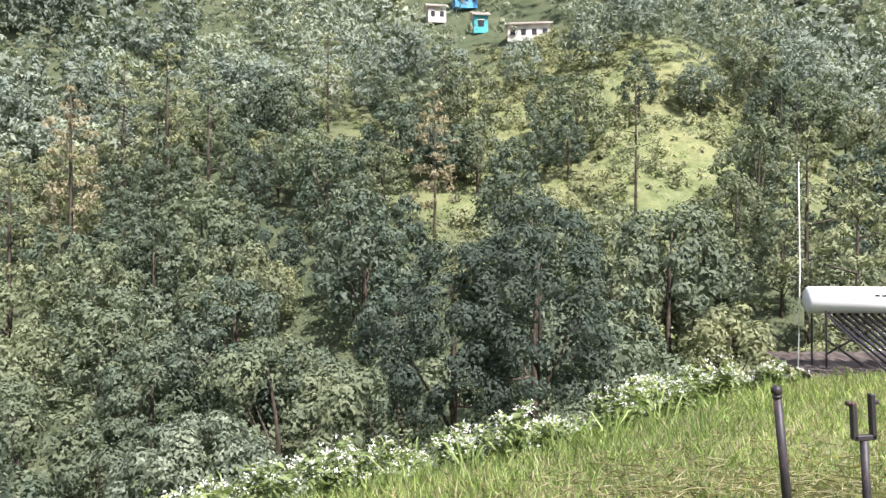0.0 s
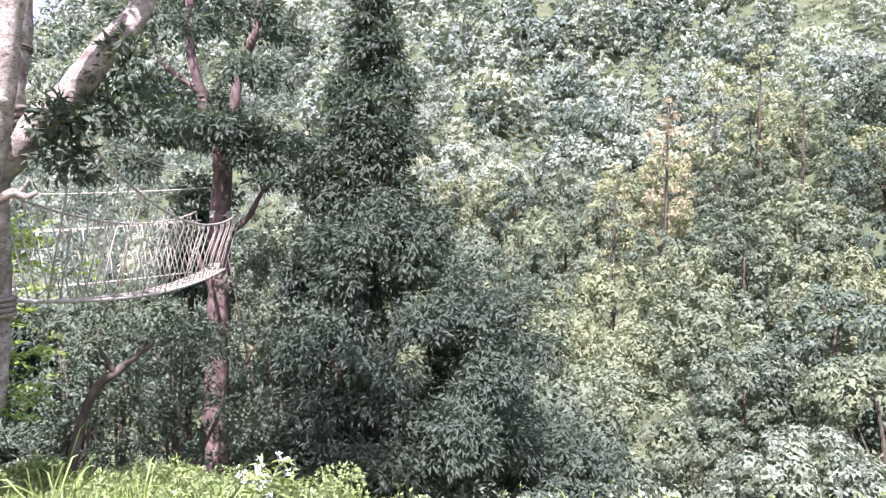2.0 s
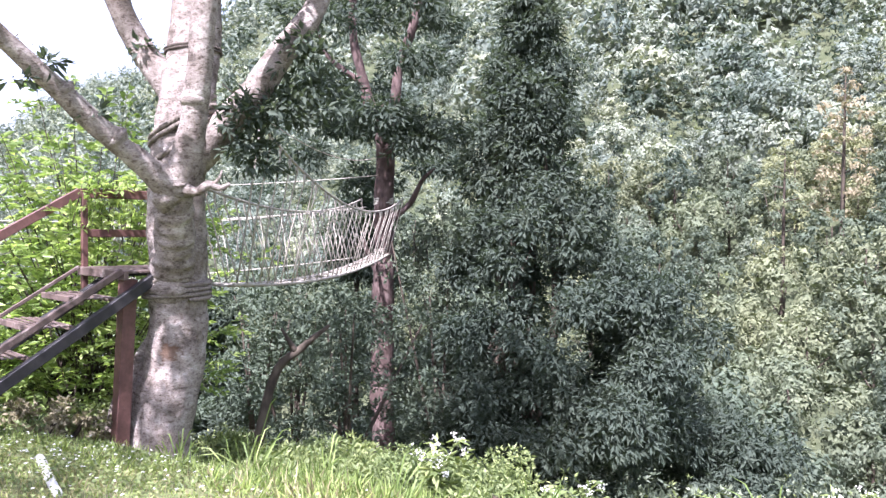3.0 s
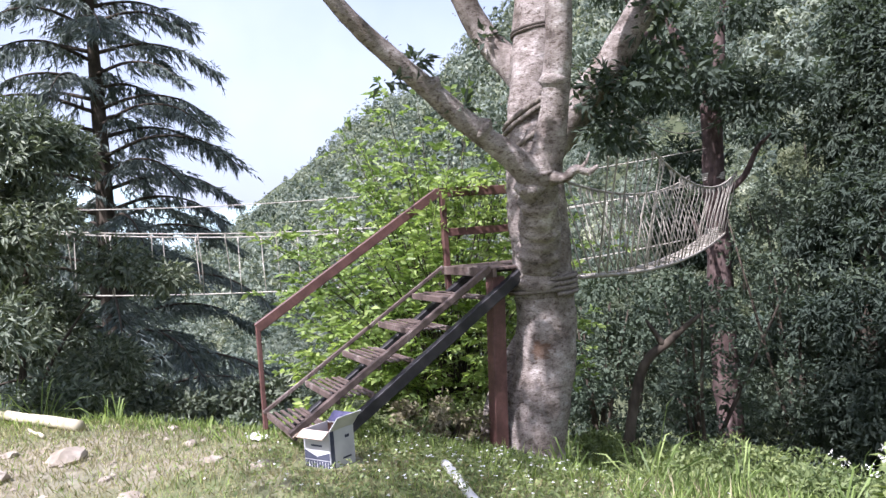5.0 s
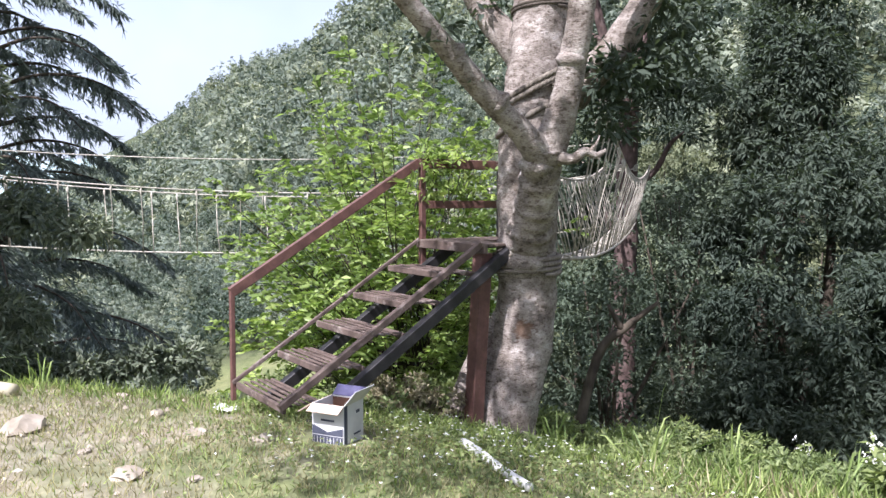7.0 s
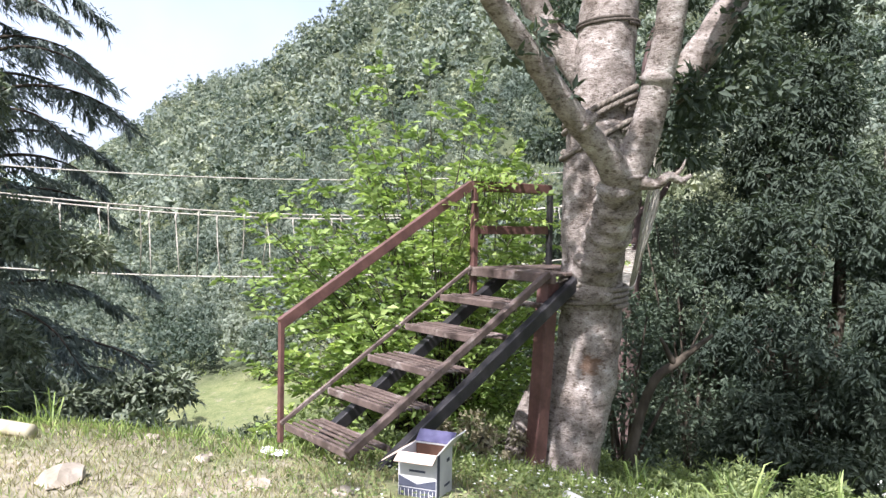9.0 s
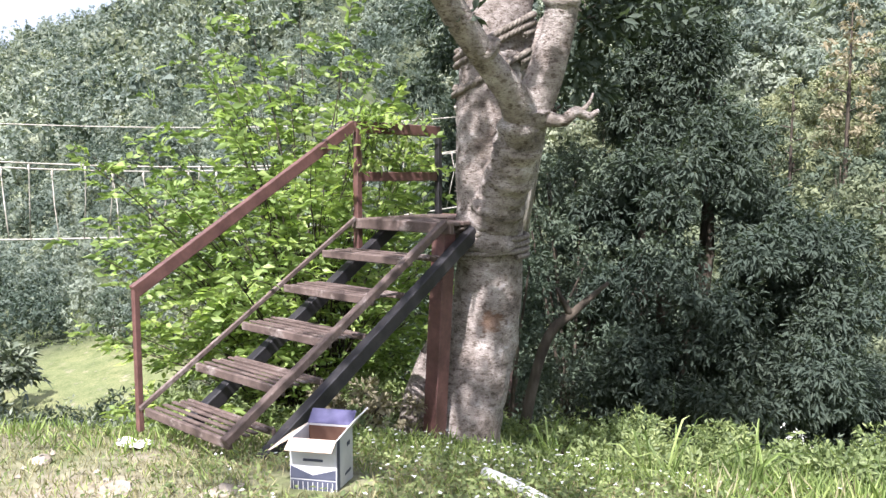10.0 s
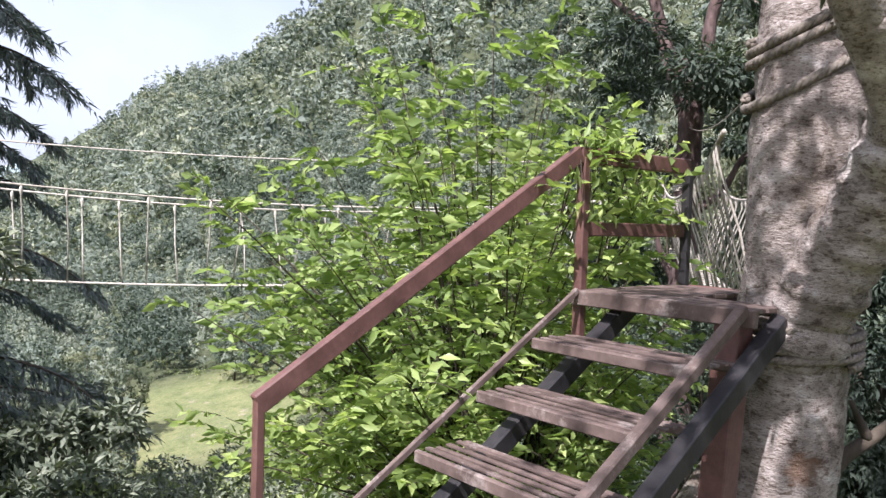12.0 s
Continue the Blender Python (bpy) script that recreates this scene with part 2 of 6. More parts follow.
TIN = bark_material("pale_tin_roof", [(0.3, (0.38, 0.35, 0.31)), (0.7, (0.58, 0.55, 0.50))], 1.5, (1, 1, 1), 0.2, 0.02, 0.6)
WALL_BLUE = bark_material("blue_house_paint", [(0.3, (0.06, 0.22, 0.42)), (0.7, (0.12, 0.34, 0.58))], 1.2, (1, 1, 1), 0.2, 0.02)
WALL_TEAL = bark_material("teal_house_paint", [(0.3, (0.05, 0.30, 0.32)), (0.7, (0.10, 0.42, 0.44))], 1.2, (1, 1, 1), 0.2, 0.02)
WALL_WHITE = bark_material("white_house_paint", [(0.3, (0.42, 0.40, 0.36)), (0.7, (0.60, 0.58, 0.53))], 1.2, (1, 1, 1), 0.2, 0.02)
DARK_OPENING = bark_material("dark_window", [(0.3, (0.02, 0.02, 0.025)), (0.7, (0.05, 0.05, 0.06))], 2.0, (1, 1, 1), 0.1, 0.01, 0.3)

GROUND, _n, _l, _p = material("ground", 0.95, 0, 0.15)
_a = noise_tex(_n, _l, 0.9, 6, rough=0.7)
_b = noise_tex(_n, _l, 9.0, 5)
_c = noise_tex(_n, _l, 0.12, 4)
_soil = ramp(_n, _l, _b, [(0.3, (0.18, 0.15, 0.11)), (0.7, (0.36, 0.32, 0.26))])
_turf = ramp(_n, _l, _b, [(0.3, (0.10, 0.115, 0.055)), (0.55, (0.17, 0.185, 0.09)), (0.8, (0.27, 0.27, 0.15))])
# trodden bare earth beside the stairs
_tc = _n.new("ShaderNodeTexCoord")
_far = _n.new("ShaderNodeVectorMath")
_far.operation = "DISTANCE"
_far.inputs[1].default_value = (-7.9, -2.0, -0.1)
_l.new(_tc.outputs["Object"], _far.inputs[0])
_sum = _n.new("ShaderNodeMath")
_sum.operation = "MULTIPLY_ADD"
_sum.inputs[1].default_value = -0.10
_l.new(_far.outputs["Value"], _sum.inputs[0])
_l.new(_a, _sum.inputs[2])
_bare = ramp(_n, _l, _sum.outputs[0], [(0.22, (0, 0, 0)), (0.42, (1, 1, 1))])
_spots = ramp(_n, _l, _a, [(0.58, (0, 0, 0)), (0.70, (1, 1, 1))])
_mask = blend(_n, _l, _bare, _spots, 1.0, "LIGHTEN")
_near = blend(_n, _l, _turf, _soil, _mask)
_tone = ramp(_n, _l, _c, [(0.35, (0.8, 0.88, 0.8)), (0.65, (1.15, 1.1, 1.05))])
# leaf-littered forest floor out on the slopes, grass on the clearings
def _reach(centre, near, far):
    v = _n.new("ShaderNodeVectorMath")
    v.operation = "DISTANCE"
    v.inputs[1].default_value = centre
    _l.new(_tc.outputs["Object"], v.inputs[0])
    r = _n.new("ShaderNodeMapRange")
    r.inputs["From Min"].default_value, r.inputs["From Max"].default_value = near, far
    _l.new(v.outputs["Value"], r.inputs["Value"])
    return r.outputs["Result"]


_floor = ramp(_n, _l, _b, [(0.3, (0.045, 0.055, 0.034)), (0.7, (0.10, 0.115, 0.066))])
_out = _n.new("ShaderNodeMath")
_out.operation = "MULTIPLY"
_l.new(_reach((-2.0, -3.0, 0.0), 15.0, 24.0), _out.inputs[0])
_l.new(_reach((16.0, 86.0, 16.0), 22.0, 32.0), _out.inputs[1])
_out2 = _n.new("ShaderNodeMath")
_out2.operation = "MULTIPLY"
_l.new(_out.outputs[0], _out2.inputs[0])
_l.new(_reach((-77.0, 18.0, -17.0), 10.0, 17.0), _out2.inputs[1])
_near = blend(_n, _l, _near, _floor, _out2.outputs[0])
_patch = ramp(_n, _l, noise_tex(_n, _l, 0.55, 7, rough=0.75), [(0.36, (0.55, 0.62, 0.5)), (0.5, (0.95, 0.95, 0.9)), (0.66, (1.2, 1.12, 1.1))])
_near = blend(_n, _l, _near, _patch, 0.85, "MULTIPLY")
_l.new(blend(_n, _l, _near, _tone, 0.8, "MULTIPLY"), _p.inputs["Base Color"])
bump(_n, _l, _p, _b, 0.6, 0.04)


# ---- mesh helpers ----
def mesh_from(name, verts, faces, mat, smooth=False):
    me = bpy.data.meshes.new(name)
    me.from_pydata([tuple(v) for v in verts], [], [tuple(f) for f in faces])
    me.materials.append(mat)
    if smooth:
        me.polygons.foreach_set("use_smooth", [True] * len(me.polygons))
    return me


def quick_mesh(name, verts, tris, mat, smooth=False):
    """Large triangle meshes from arrays."""
    me = bpy.data.meshes.new(name)
    nv, nt = len(verts), len(tris)
    me.vertices.add(nv)
    me.vertices.foreach_set("co", np.asarray(verts, dtype=np.float32).ravel())
    me.loops.add(nt * 3)
    me.loops.foreach_set("vertex_index", np.asarray(tris, dtype=np.int32).ravel())
    me.polygons.add(nt)
    me.polygons.foreach_set("loop_start", np.arange(0, nt * 3, 3, dtype=np.int32))
    if smooth:
        me.polygons.foreach_set("use_smooth", np.ones(nt, dtype=bool))
    me.materials.append(mat)
    me.update(calc_edges=True)
    me.validate()
    return me


def put(name, me, parent=None, label=""):
    ob = new(name, me)
    if parent is not None:
        ob.parent = parent
    return tagged(ob, label)


def part(name, bm, mat, parent=None, label="", smooth=False):
    me = bpy.data.meshes.new(name)
    bm.to_mesh(me)
    bm.free()
    me.materials.append(mat)
    if smooth:
        me.polygons.foreach_set("use_smooth", [True] * len(me.polygons))
    return put(name, me, parent, label)


def unit(v):
    v = np.asarray(v, dtype=float)
    return v / (np.linalg.norm(v, axis=-1, keepdims=True) + 1e-9)


def smooth_path(points, radii, per=5):
    """Catmull-Rom through points with radii."""
    p = np.asarray(points, float)
    r = np.asarray(radii, float)
    q = np.vstack([2 * p[0] - p[1], p, 2 * p[-1] - p[-2]])
    out, ro = [], []
    for i in range(len(p) - 1):
        for k in range(per):
            t = k / per
            a, b, c, d = q[i], q[i + 1], q[i + 2], q[i + 3]
            out.append(0.5 * (2 * b + (c - a) * t + (2 * a - 5 * b + 4 * c - d) * t * t + (3 * b - a - 3 * c + d) * t ** 3))
            ro.append(r[i] + (r[i + 1] - r[i]) * t)
    out.append(p[-1]), ro.append(r[-1])
    return np.array(out), np.array(ro)


def tube_data(points, radii, sides=8, lump=0.0, lump_scale=3.0, base=0):
    p, r = np.asarray(points, float), np.asarray(radii, float)
    tang = unit(np.gradient(p, axis=0))
    up = np.array([0.0, 0.0, 1.0]) if abs(tang[0][2]) < 0.9 else np.array([1.0, 0.0, 0.0])
    u = unit(np.cross(up, tang[0]))
    verts, faces = [], []
    for i in range(len(p)):
        u = unit(u - tang[i] * np.dot(u, tang[i]))
        v = np.cross(tang[i], u)
        for s in range(sides):
            a = 2 * math.pi * s / sides
            d = u * math.cos(a) + v * math.sin(a)
            rr = r[i]
            if lump:
                rr *= 1 + lump * noise.noise(Vector(p[i] + d * r[i]) * lump_scale) + 0.5 * lump * noise.noise(Vector(p[i] + d * r[i]) * lump_scale * 3.1)
            verts.append(p[i] + d * rr)
    n = len(p)
    for i in range(n - 1):
        for s in range(sides):
            a, b = base + i * sides + s, base + i * sides + (s + 1) % sides
            faces.append((a, b, b + sides, a + sides))
    c0, c1 = base + len(verts), base + len(verts) + 1
    verts.append(p[0]), verts.append(p[-1])
    for s in range(sides):
        faces.append((c0, base + (s + 1) % sides, base + s))
        e = base + (n - 1) * sides
        faces.append((c1, e + s, e + (s + 1) % sides))
    return verts, faces


def tubes(name, runs, mat, parent=None, label="", sides=8, lump=0.0, lump_scale=3.0, smooth=True):
    """One mesh from several runs of (points, radii)."""
    verts, faces = [], []
    for pts, rad in runs:
        v, f = tube_data(pts, rad, sides, lump, lump_scale, len(verts))
        verts += v
        faces += f
    return put(name, mesh_from(name, verts, faces, mat, smooth), parent, label)


def box_bm(size, at=(0, 0, 0), m=None, bevel=0.0):
    bm = bmesh.new()
    bmesh.ops.create_cube(bm, size=1)
    bmesh.ops.scale(bm, vec=size, verts=bm.verts)
    if bevel:
        bmesh.ops.bevel(bm, geom=bm.edges[:], offset=bevel, segments=1, affect="EDGES")
    bmesh.ops.translate(bm, vec=at, verts=bm.verts)
    if m is not None:
        bm.transform(m)
    return bm


def beam_bm(a, b, w, h, bevel=0.006, up=(0, 0, 1)):
    """A bar of w x h section from a to b, h along up."""
    a, b = Vector(a), Vector(b)
    d = (b - a)
    y = d.normalized()
    x = y.cross(Vector(up)).normalized()
    z = x.cross(y)
    m = Matrix((x, y, z)).transposed().to_4x4()
    m.translation = (a + b) / 2
    return box_bm((w, d.length, h), m=m, bevel=bevel)


def leaves_data(pos, direction, normal, length, width, rng, fold=0.18):
    """Folded pointed leaves as two triangles each side of the midrib."""
    n = len(pos)
    d = unit(direction)
    side = unit(np.cross(d, normal))
    nn = np.cross(side, d)
    L = length * rng.uniform(0.65, 1.3, (n, 1))
    W = width * rng.uniform(0.7, 1.25, (n, 1))
    mid = pos + d * L * 0.45
    tip = pos + d * L - nn * L * 0.12
    v = np.empty((n, 4, 3))
    v[:, 0], v[:, 2] = pos, tip
    v[:, 1] = mid + side * W * 0.5 + nn * W * fold
    v[:, 3] = mid - side * W * 0.5 + nn * W * fold
    if length > 0.28:
        # far sprays: one pointed blade each
        v[:, 1] = pos + side * W * 0.5 + nn * W * fold
        v[:, 3] = pos - side * W * 0.5 + nn * W * fold
        return v[:, 1:].reshape(-1, 3), np.arange(n * 3).reshape(n, 3)
    b = (np.arange(n) * 4)[:, None]
    t = np.concatenate([b + np.array([0, 1, 2]), b + np.array([0, 2, 3])], axis=0)
    return v.reshape(-1, 3), t


def crown_data(blobs, clumps, per, length, width, rng, droop=0.25, rough=0.25, fill=0.25, out=0.7, core=0.0, up=0.55):
    """Leaf rosettes over lumpy blobs (cx, cy, cz, rx, ry, rz)."""
    B = np.asarray(blobs, float)
    area = (B[:, 3] * B[:, 4] + B[:, 3] * B[:, 5] + B[:, 4] * B[:, 5])
    which = rng.choice(len(B), clumps, p=area / area.sum())
    b = B[which]
    dirs = unit(rng.normal(size=(clumps, 3)))
    dirs[:, 2] = np.where(dirs[:, 2] < -0.45, -dirs[:, 2] * 0.6, dirs[:, 2])
    dirs = unit(dirs)
    shell = 1 - np.abs(rng.normal(0, rough, (clumps, 1)))
    shell = np.where(rng.random((clumps, 1)) < fill, rng.uniform(0.35, 0.95, (clumps, 1)), shell)
    centre = b[:, :3] + dirs * b[:, 3:6] * shell
    pos = np.repeat(centre, per, axis=0)
    base = np.repeat(dirs, per, axis=0)
    jit = unit(rng.normal(size=pos.shape))
    d = unit(base * out + jit * 0.9 + np.array([0, 0, -droop]))
    pos = pos + jit * length * 0.25
    nrm = unit(base * 0.9 + np.array([0, 0, up]) + rng.normal(0, 0.35, pos.shape))
    leaves = leaves_data(pos, d, nrm, length, width, rng)
    if not core:
        return leaves
    # inner sprays of each clump, every one by itself
    inner = []
    for q in B:
        v = ICO_V[ICO_F].reshape(-1, 3) * rng.uniform(0.55, 1.12, (60, 1)) + rng.normal(0, 0.16, (60, 3))
        inner.append((v * q[3:6] * core + q[:3], np.arange(60).reshape(20, 3)))
    return merge([leaves] + inner)


_gold = (1 + 5 ** 0.5) / 2
ICO_V = unit(np.array([(-1, _gold, 0), (1, _gold, 0), (-1, -_gold, 0), (1, -_gold, 0), (0, -1, _gold), (0, 1, _gold), (0, -1, -_gold), (0, 1, -_gold), (_gold, 0, -1), (_gold, 0, 1), (-_gold, 0, -1), (-_gold, 0, 1)]))
ICO_F = np.array([(0, 11, 5), (0, 5, 1), (0, 1, 7), (0, 7, 10), (0, 10, 11), (1, 5, 9), (5, 11, 4), (11, 10, 2), (10, 7, 6), (7, 1, 8), (3, 9, 4), (3, 4, 2), (3, 2, 6), (3, 6, 8), (3, 8, 9), (4, 9, 5), (2, 4, 11), (6, 2, 10), (8, 6, 7), (9, 8, 1)])


def merge(chunks):
    vs, ts, off = [], [], 0
    for v, t in chunks:
        vs.append(v)
        ts.append(t + off)
        off += len(v)
    return np.concatenate(vs), np.concatenate(ts)


# ---- terrain ----
EDGE = np.array([(-20, -70), (-14, -14), (-12.0, -5.2), (-11.0, -2.8), (-9.2, -0.55), (-7.35, 1.25), (-4.3, 2.5), (-2.2, 4.0), (0.1, 6.0), (1.5, 7.2), (3.1, 8.8), (5.2, 10.4), (15, 14.5), (80, 24)])


def edge_distance(x, y):
    """Signed distance to the brink of the lawn; positive towards the valley."""
    best = np.full(x.shape, 1e9)
    sign = np.ones(x.shape)
    for (ax, ay), (bx, by) in zip(EDGE[:-1], EDGE[1:]):
        dx, dy = bx - ax, by - ay
        t = np.clip(((x - ax) * dx + (y - ay) * dy) / (dx * dx + dy * dy), 0, 1)
        d = np.hypot(x - ax - t * dx, y - ay - t * dy)
        s = np.where(dx * (y - ay) - dy * (x - ax) > 0, 1.0, -1.0)
        sign = np.where(d < best, s, sign)
        best = np.minimum(best, d)
    return best * sign


HILL_Y = [-400, -160, -60, -20, 12, 24, 40, 60, 90, 130, 180, 230, 270, 330, 600, 2500]
HILL_Z = [60, 30, -2, -18, -17, -15.5, -11.5, -3.5, 12.5, 37, 82, 128, 149, 150, 150, 200]
DROP_D = [-200, -30, -8, -1.0, 0.0, 0.7, 1.6, 5, 10, 14, 22, 32, 60, 4000]
DROP_Z = [0.6, 0.3, 0.0, -0.08, -0.25, -0.55, -0.90, -2.2, -3.8, -6.6, -13, -20, -44, -4000]


def ground_z(x, y):
    x, y = np.asarray(x, float), np.asarray(y, float)
    d = edge_distance(x, y)
    drop = np.interp(d, DROP_D, DROP_Z)
    # the spur with the terraces and the gully beside it
    spur = 4.5 * np.exp(-((x - 10 - 0.16 * y) / 13) ** 2) * np.clip((y - 35) / 40, 0, 1) * np.clip((150 - y) / 50, 0, 1)
    gully = -6.0 * np.exp(-((x - 42 - 0.2 * y) / 14) ** 2) * np.clip((y - 30) / 40, 0, 1)
    wave = 3.2 * np.sin(x * 0.05 + 0.7) * np.clip((y - 25) / 60, 0, 1) + 2.0 * np.sin(x * 0.11 + y * 0.04) * np.clip((y - 25) / 60, 0, 1)
    far = np.clip((np.abs(x) - 150) / 300, 0, 1)
    f = 1 + 0.22 * np.clip((-x - 30) / 110, 0, 1)
    hill = np.interp(y * f, HILL_Y, HILL_Z) / np.where(y * f > 57, f, 1.0) + spur + gully + wave - 0.03 * np.clip(-x - 30, 0, 400) * np.clip((60 - y) / 60, 0, 1) + 10 * far * np.sin(x * 0.013)
    k = 2.0
    top = np.maximum(drop, hill)
    z = top + k * np.log(np.exp(np.clip((drop - top) / k, -40, 0)) + np.exp(np.clip((hill - top) / k, -40, 0))) 
    near = np.where(d < 8, drop, z)
    w = np.clip((d - 8) / 6, 0, 1)
    z = near * (1 - w) + z * w
    fine = 0.035 * np.sin(x * 1.7 + 0.4 * y) * np.sin(y * 1.3 - 0.3 * x) + 0.02 * np.sin(3.1 * x + 1.0) * np.sin(2.7 * y)
    return z + fine


def gz(x, y):
    return float(ground_z(np.array([x]), np.array([y]))[0])


def terrain():
    n = 250
    u = np.linspace(-1, 1, n)
    w = np.sinh(u * 6.2) / np.sinh(6.2) * 2200
    gx, gy = np.meshgrid(w - 4.0, w + 3.0)
    z = ground_z(gx.ravel(), gy.ravel())
    v = np.stack([gx.ravel(), gy.ravel(), z], 1)
    i = np.arange(n * n).reshape(n, n)
    a, b, c, d = i[:-1, :-1].ravel(), i[:-1, 1:].ravel(), i[1:, 1:].ravel(), i[1:, :-1].ravel()
    t = np.concatenate([np.stack([a, b, c], 1), np.stack([a, c, d], 1)])
    ob = put("ground", quick_mesh("ground", v, t, GROUND, True))
    tagged(ob, "grassy hillside lawn falling into a wooded valley", "ground", kind="structure")


terrain()


# ---- staircase ----
STAIR = Matrix.Translation((-8.486, -0.21, 0.008)) @ Matrix.Rotation(radians(7.2), 4, "Z")
RISE, RUN, WIDE = 0.2206, 0.358, 0.92


def staircase():
    st = new("staircase")
    st.matrix_world = STAIR
    tagged(st, "brown and black painted open staircase climbing to a tree platform", "staircase")
    # treads: a frame of two angle bars with five slats each
    for i in range(5):
        y0, z0 = i * RUN, i * RISE
        tread = part("tread", beam_bm((0, y0 + 0.02, z0 - 0.03), (WIDE, y0 + 0.02, z0 - 0.03), 0.03, 0.055), SLAT_WOOD, st, "weathered slatted brown tread")
        part("back_bar", beam_bm((0, y0 + 0.31, z0 - 0.03), (WIDE, y0 + 0.31, z0 - 0.03), 0.026, 0.045), SLAT_WOOD, tread)
        for k in range(4):
            y = y0 + 0.075 + k * 0.060
            part("slat", beam_bm((0.01, y, z0 - 0.012 + 0.004 * ((k * 7 + i) % 3)), (WIDE - 0.01, y + 0.006 * ((k + i) % 2), z0 - 0.012), 0.028, 0.012, 0.002), SLAT_WOOD, tread)
    top = 5 * RISE
    for x, w, deep in ((-0.012, 0.022, 0.036), (WIDE + 0.0, 0.05, 0.055)):
        part("side_bar", beam_bm((x, -0.02, -0.01), (x, 5 * RUN, top + 0.0), w, deep), SLAT_WOOD, st, "flat brown bar over the tread ends")
    for x in (0.12, WIDE + 0.03):
        part("stringer", beam_bm((x, 0.20, -0.17), (x, 5 * RUN + 0.30, top - 0.06), 0.075, 0.095), PAINT_BLACK, st, "black painted carrying beam")
    # hand rail
    part("newel_post", beam_bm((-0.05, -0.0, -0.16), (-0.05, -0.0, 0.76), 0.04, 0.04, up=(0, 1, 0)), PAINT_BROWN, st)
    part("hand_rail", beam_bm((-0.05, -0.01, 0.722), (-0.05, 5 * RUN + 0.02, top + 0.715), 0.045, 0.085), PAINT_BROWN, st, "brown painted sloping hand rail")
    return st


def platform():
    pf = new("tree_platform")
    pf.matrix_world = STAIR
    tagged(pf, "small weathered slatted platform railed beside the tree trunk", "platform")
    z, y0, y1 = 5 * RISE, 5 * RUN, 5 * RUN + 0.99
    frame_ob = part("front_beam", beam_bm((-0.06, y0 + 0.02, z - 0.04), (WIDE + 0.05, y0 + 0.02, z - 0.04), 0.04, 0.08), SLAT_WOOD, pf)
    part("back_beam", beam_bm((-0.06, y1, z - 0.04), (WIDE * 0.62, y1, z - 0.04), 0.04, 0.08), PAINT_BROWN, pf)
    for x in (-0.05, WIDE * 0.35):
        part("joist", beam_bm((x, y0 + 0.05, z - 0.055), (x, y1 - 0.03, z - 0.055), 0.05, 0.06), PAINT_BLACK, pf)
    for k in range(9):
        y = y0 + 0.10 + k * 0.097
        x1 = WIDE + 0.03 if k < 3 else WIDE * 0.5
        part("deck_slat", beam_bm((-0.05, y, z - 0.012), (x1, y, z - 0.012), 0.08, 0.024, 0.004), SLAT_WOOD, pf)
    part("rail_post", beam_bm((-0.05, y0 + 0.06, z - 0.3), (-0.05, y0 + 0.06, z + 0.70), 0.055, 0.055, up=(0, 1, 0)), PAINT_BROWN, pf)
    part("rail_post", beam_bm((-0.01, y1 - 0.03, z - 0.1), (-0.01, y1 - 0.03, z + 0.68), 0.05, 0.05, up=(0, 1, 0)), PAINT_BLACK, pf)
    part("top_rail", beam_bm((-0.05, y0 + 0.02, z + 0.705), (-0.03, y1 + 0.0, z + 0.705), 0.045, 0.09), PAINT_BROWN, pf)
    part("middle_rail", beam_bm((-0.05, y0 + 0.06, z + 0.32), (-0.02, y1 - 0.03, z + 0.32), 0.035, 0.075), PAINT_BROWN, pf)
    foot = gz(-7.8, 1.6) - 0.1
    part("support_post", beam_bm((WIDE - 0.17, y0 + 0.04, foot - 0.25), (WIDE - 0.10, y0 + 0.10, z - 0.08), 0.125, 0.125, up=(0, 1, 0)), PAINT_BROWN, pf, "thick red-brown support post")
    return pf


staircase()
platform()


# ---- trees ----
def tree(name, label, at, wood_runs, wood_mat, crown, leaf_mat, category="tree", group="", sides=8, lump=0.08, lump_scale=2.0):
    """A tree standing at a point: a wood mesh of runs in local metres, and a crown of leaves."""
    e = new(name)
    e.location = at
    tagged(e, label, category, group)
    if wood_runs:
        tubes("trunk", wood_runs, wood_mat, e, sides=sides, lump=lump, lump_scale=lump_scale)
    if crown is not None:
        put("crown", quick_mesh("crown", crown[0], crown[1], leaf_mat), e)
    return e


def run(points, radii, per=5):
    return smooth_path(points, radii, per)


def limbs(rng, base, top, count, spread, r, up=0.5):
    """Limbs that leave a stem between two heights."""
    out = []
    for i in range(count):
        t = rng.uniform(0.15, 0.95)
        p = np.array(base) * (1 - t) + np.array(top) * t
        a = rng.uniform(0, 2 * math.pi)
        L = spread * rng.uniform(0.6, 1.1) * (1 - 0.5 * t)
        d = np.array([math.cos(a), math.sin(a), up])
        out.append(run([p, p + d * L * 0.5 + [0, 0, 0.05 * L], p + d * L], [r * (1 - 0.5 * t), r * 0.55 * (1 - 0.4 * t), r * 0.2], 4))
    return out


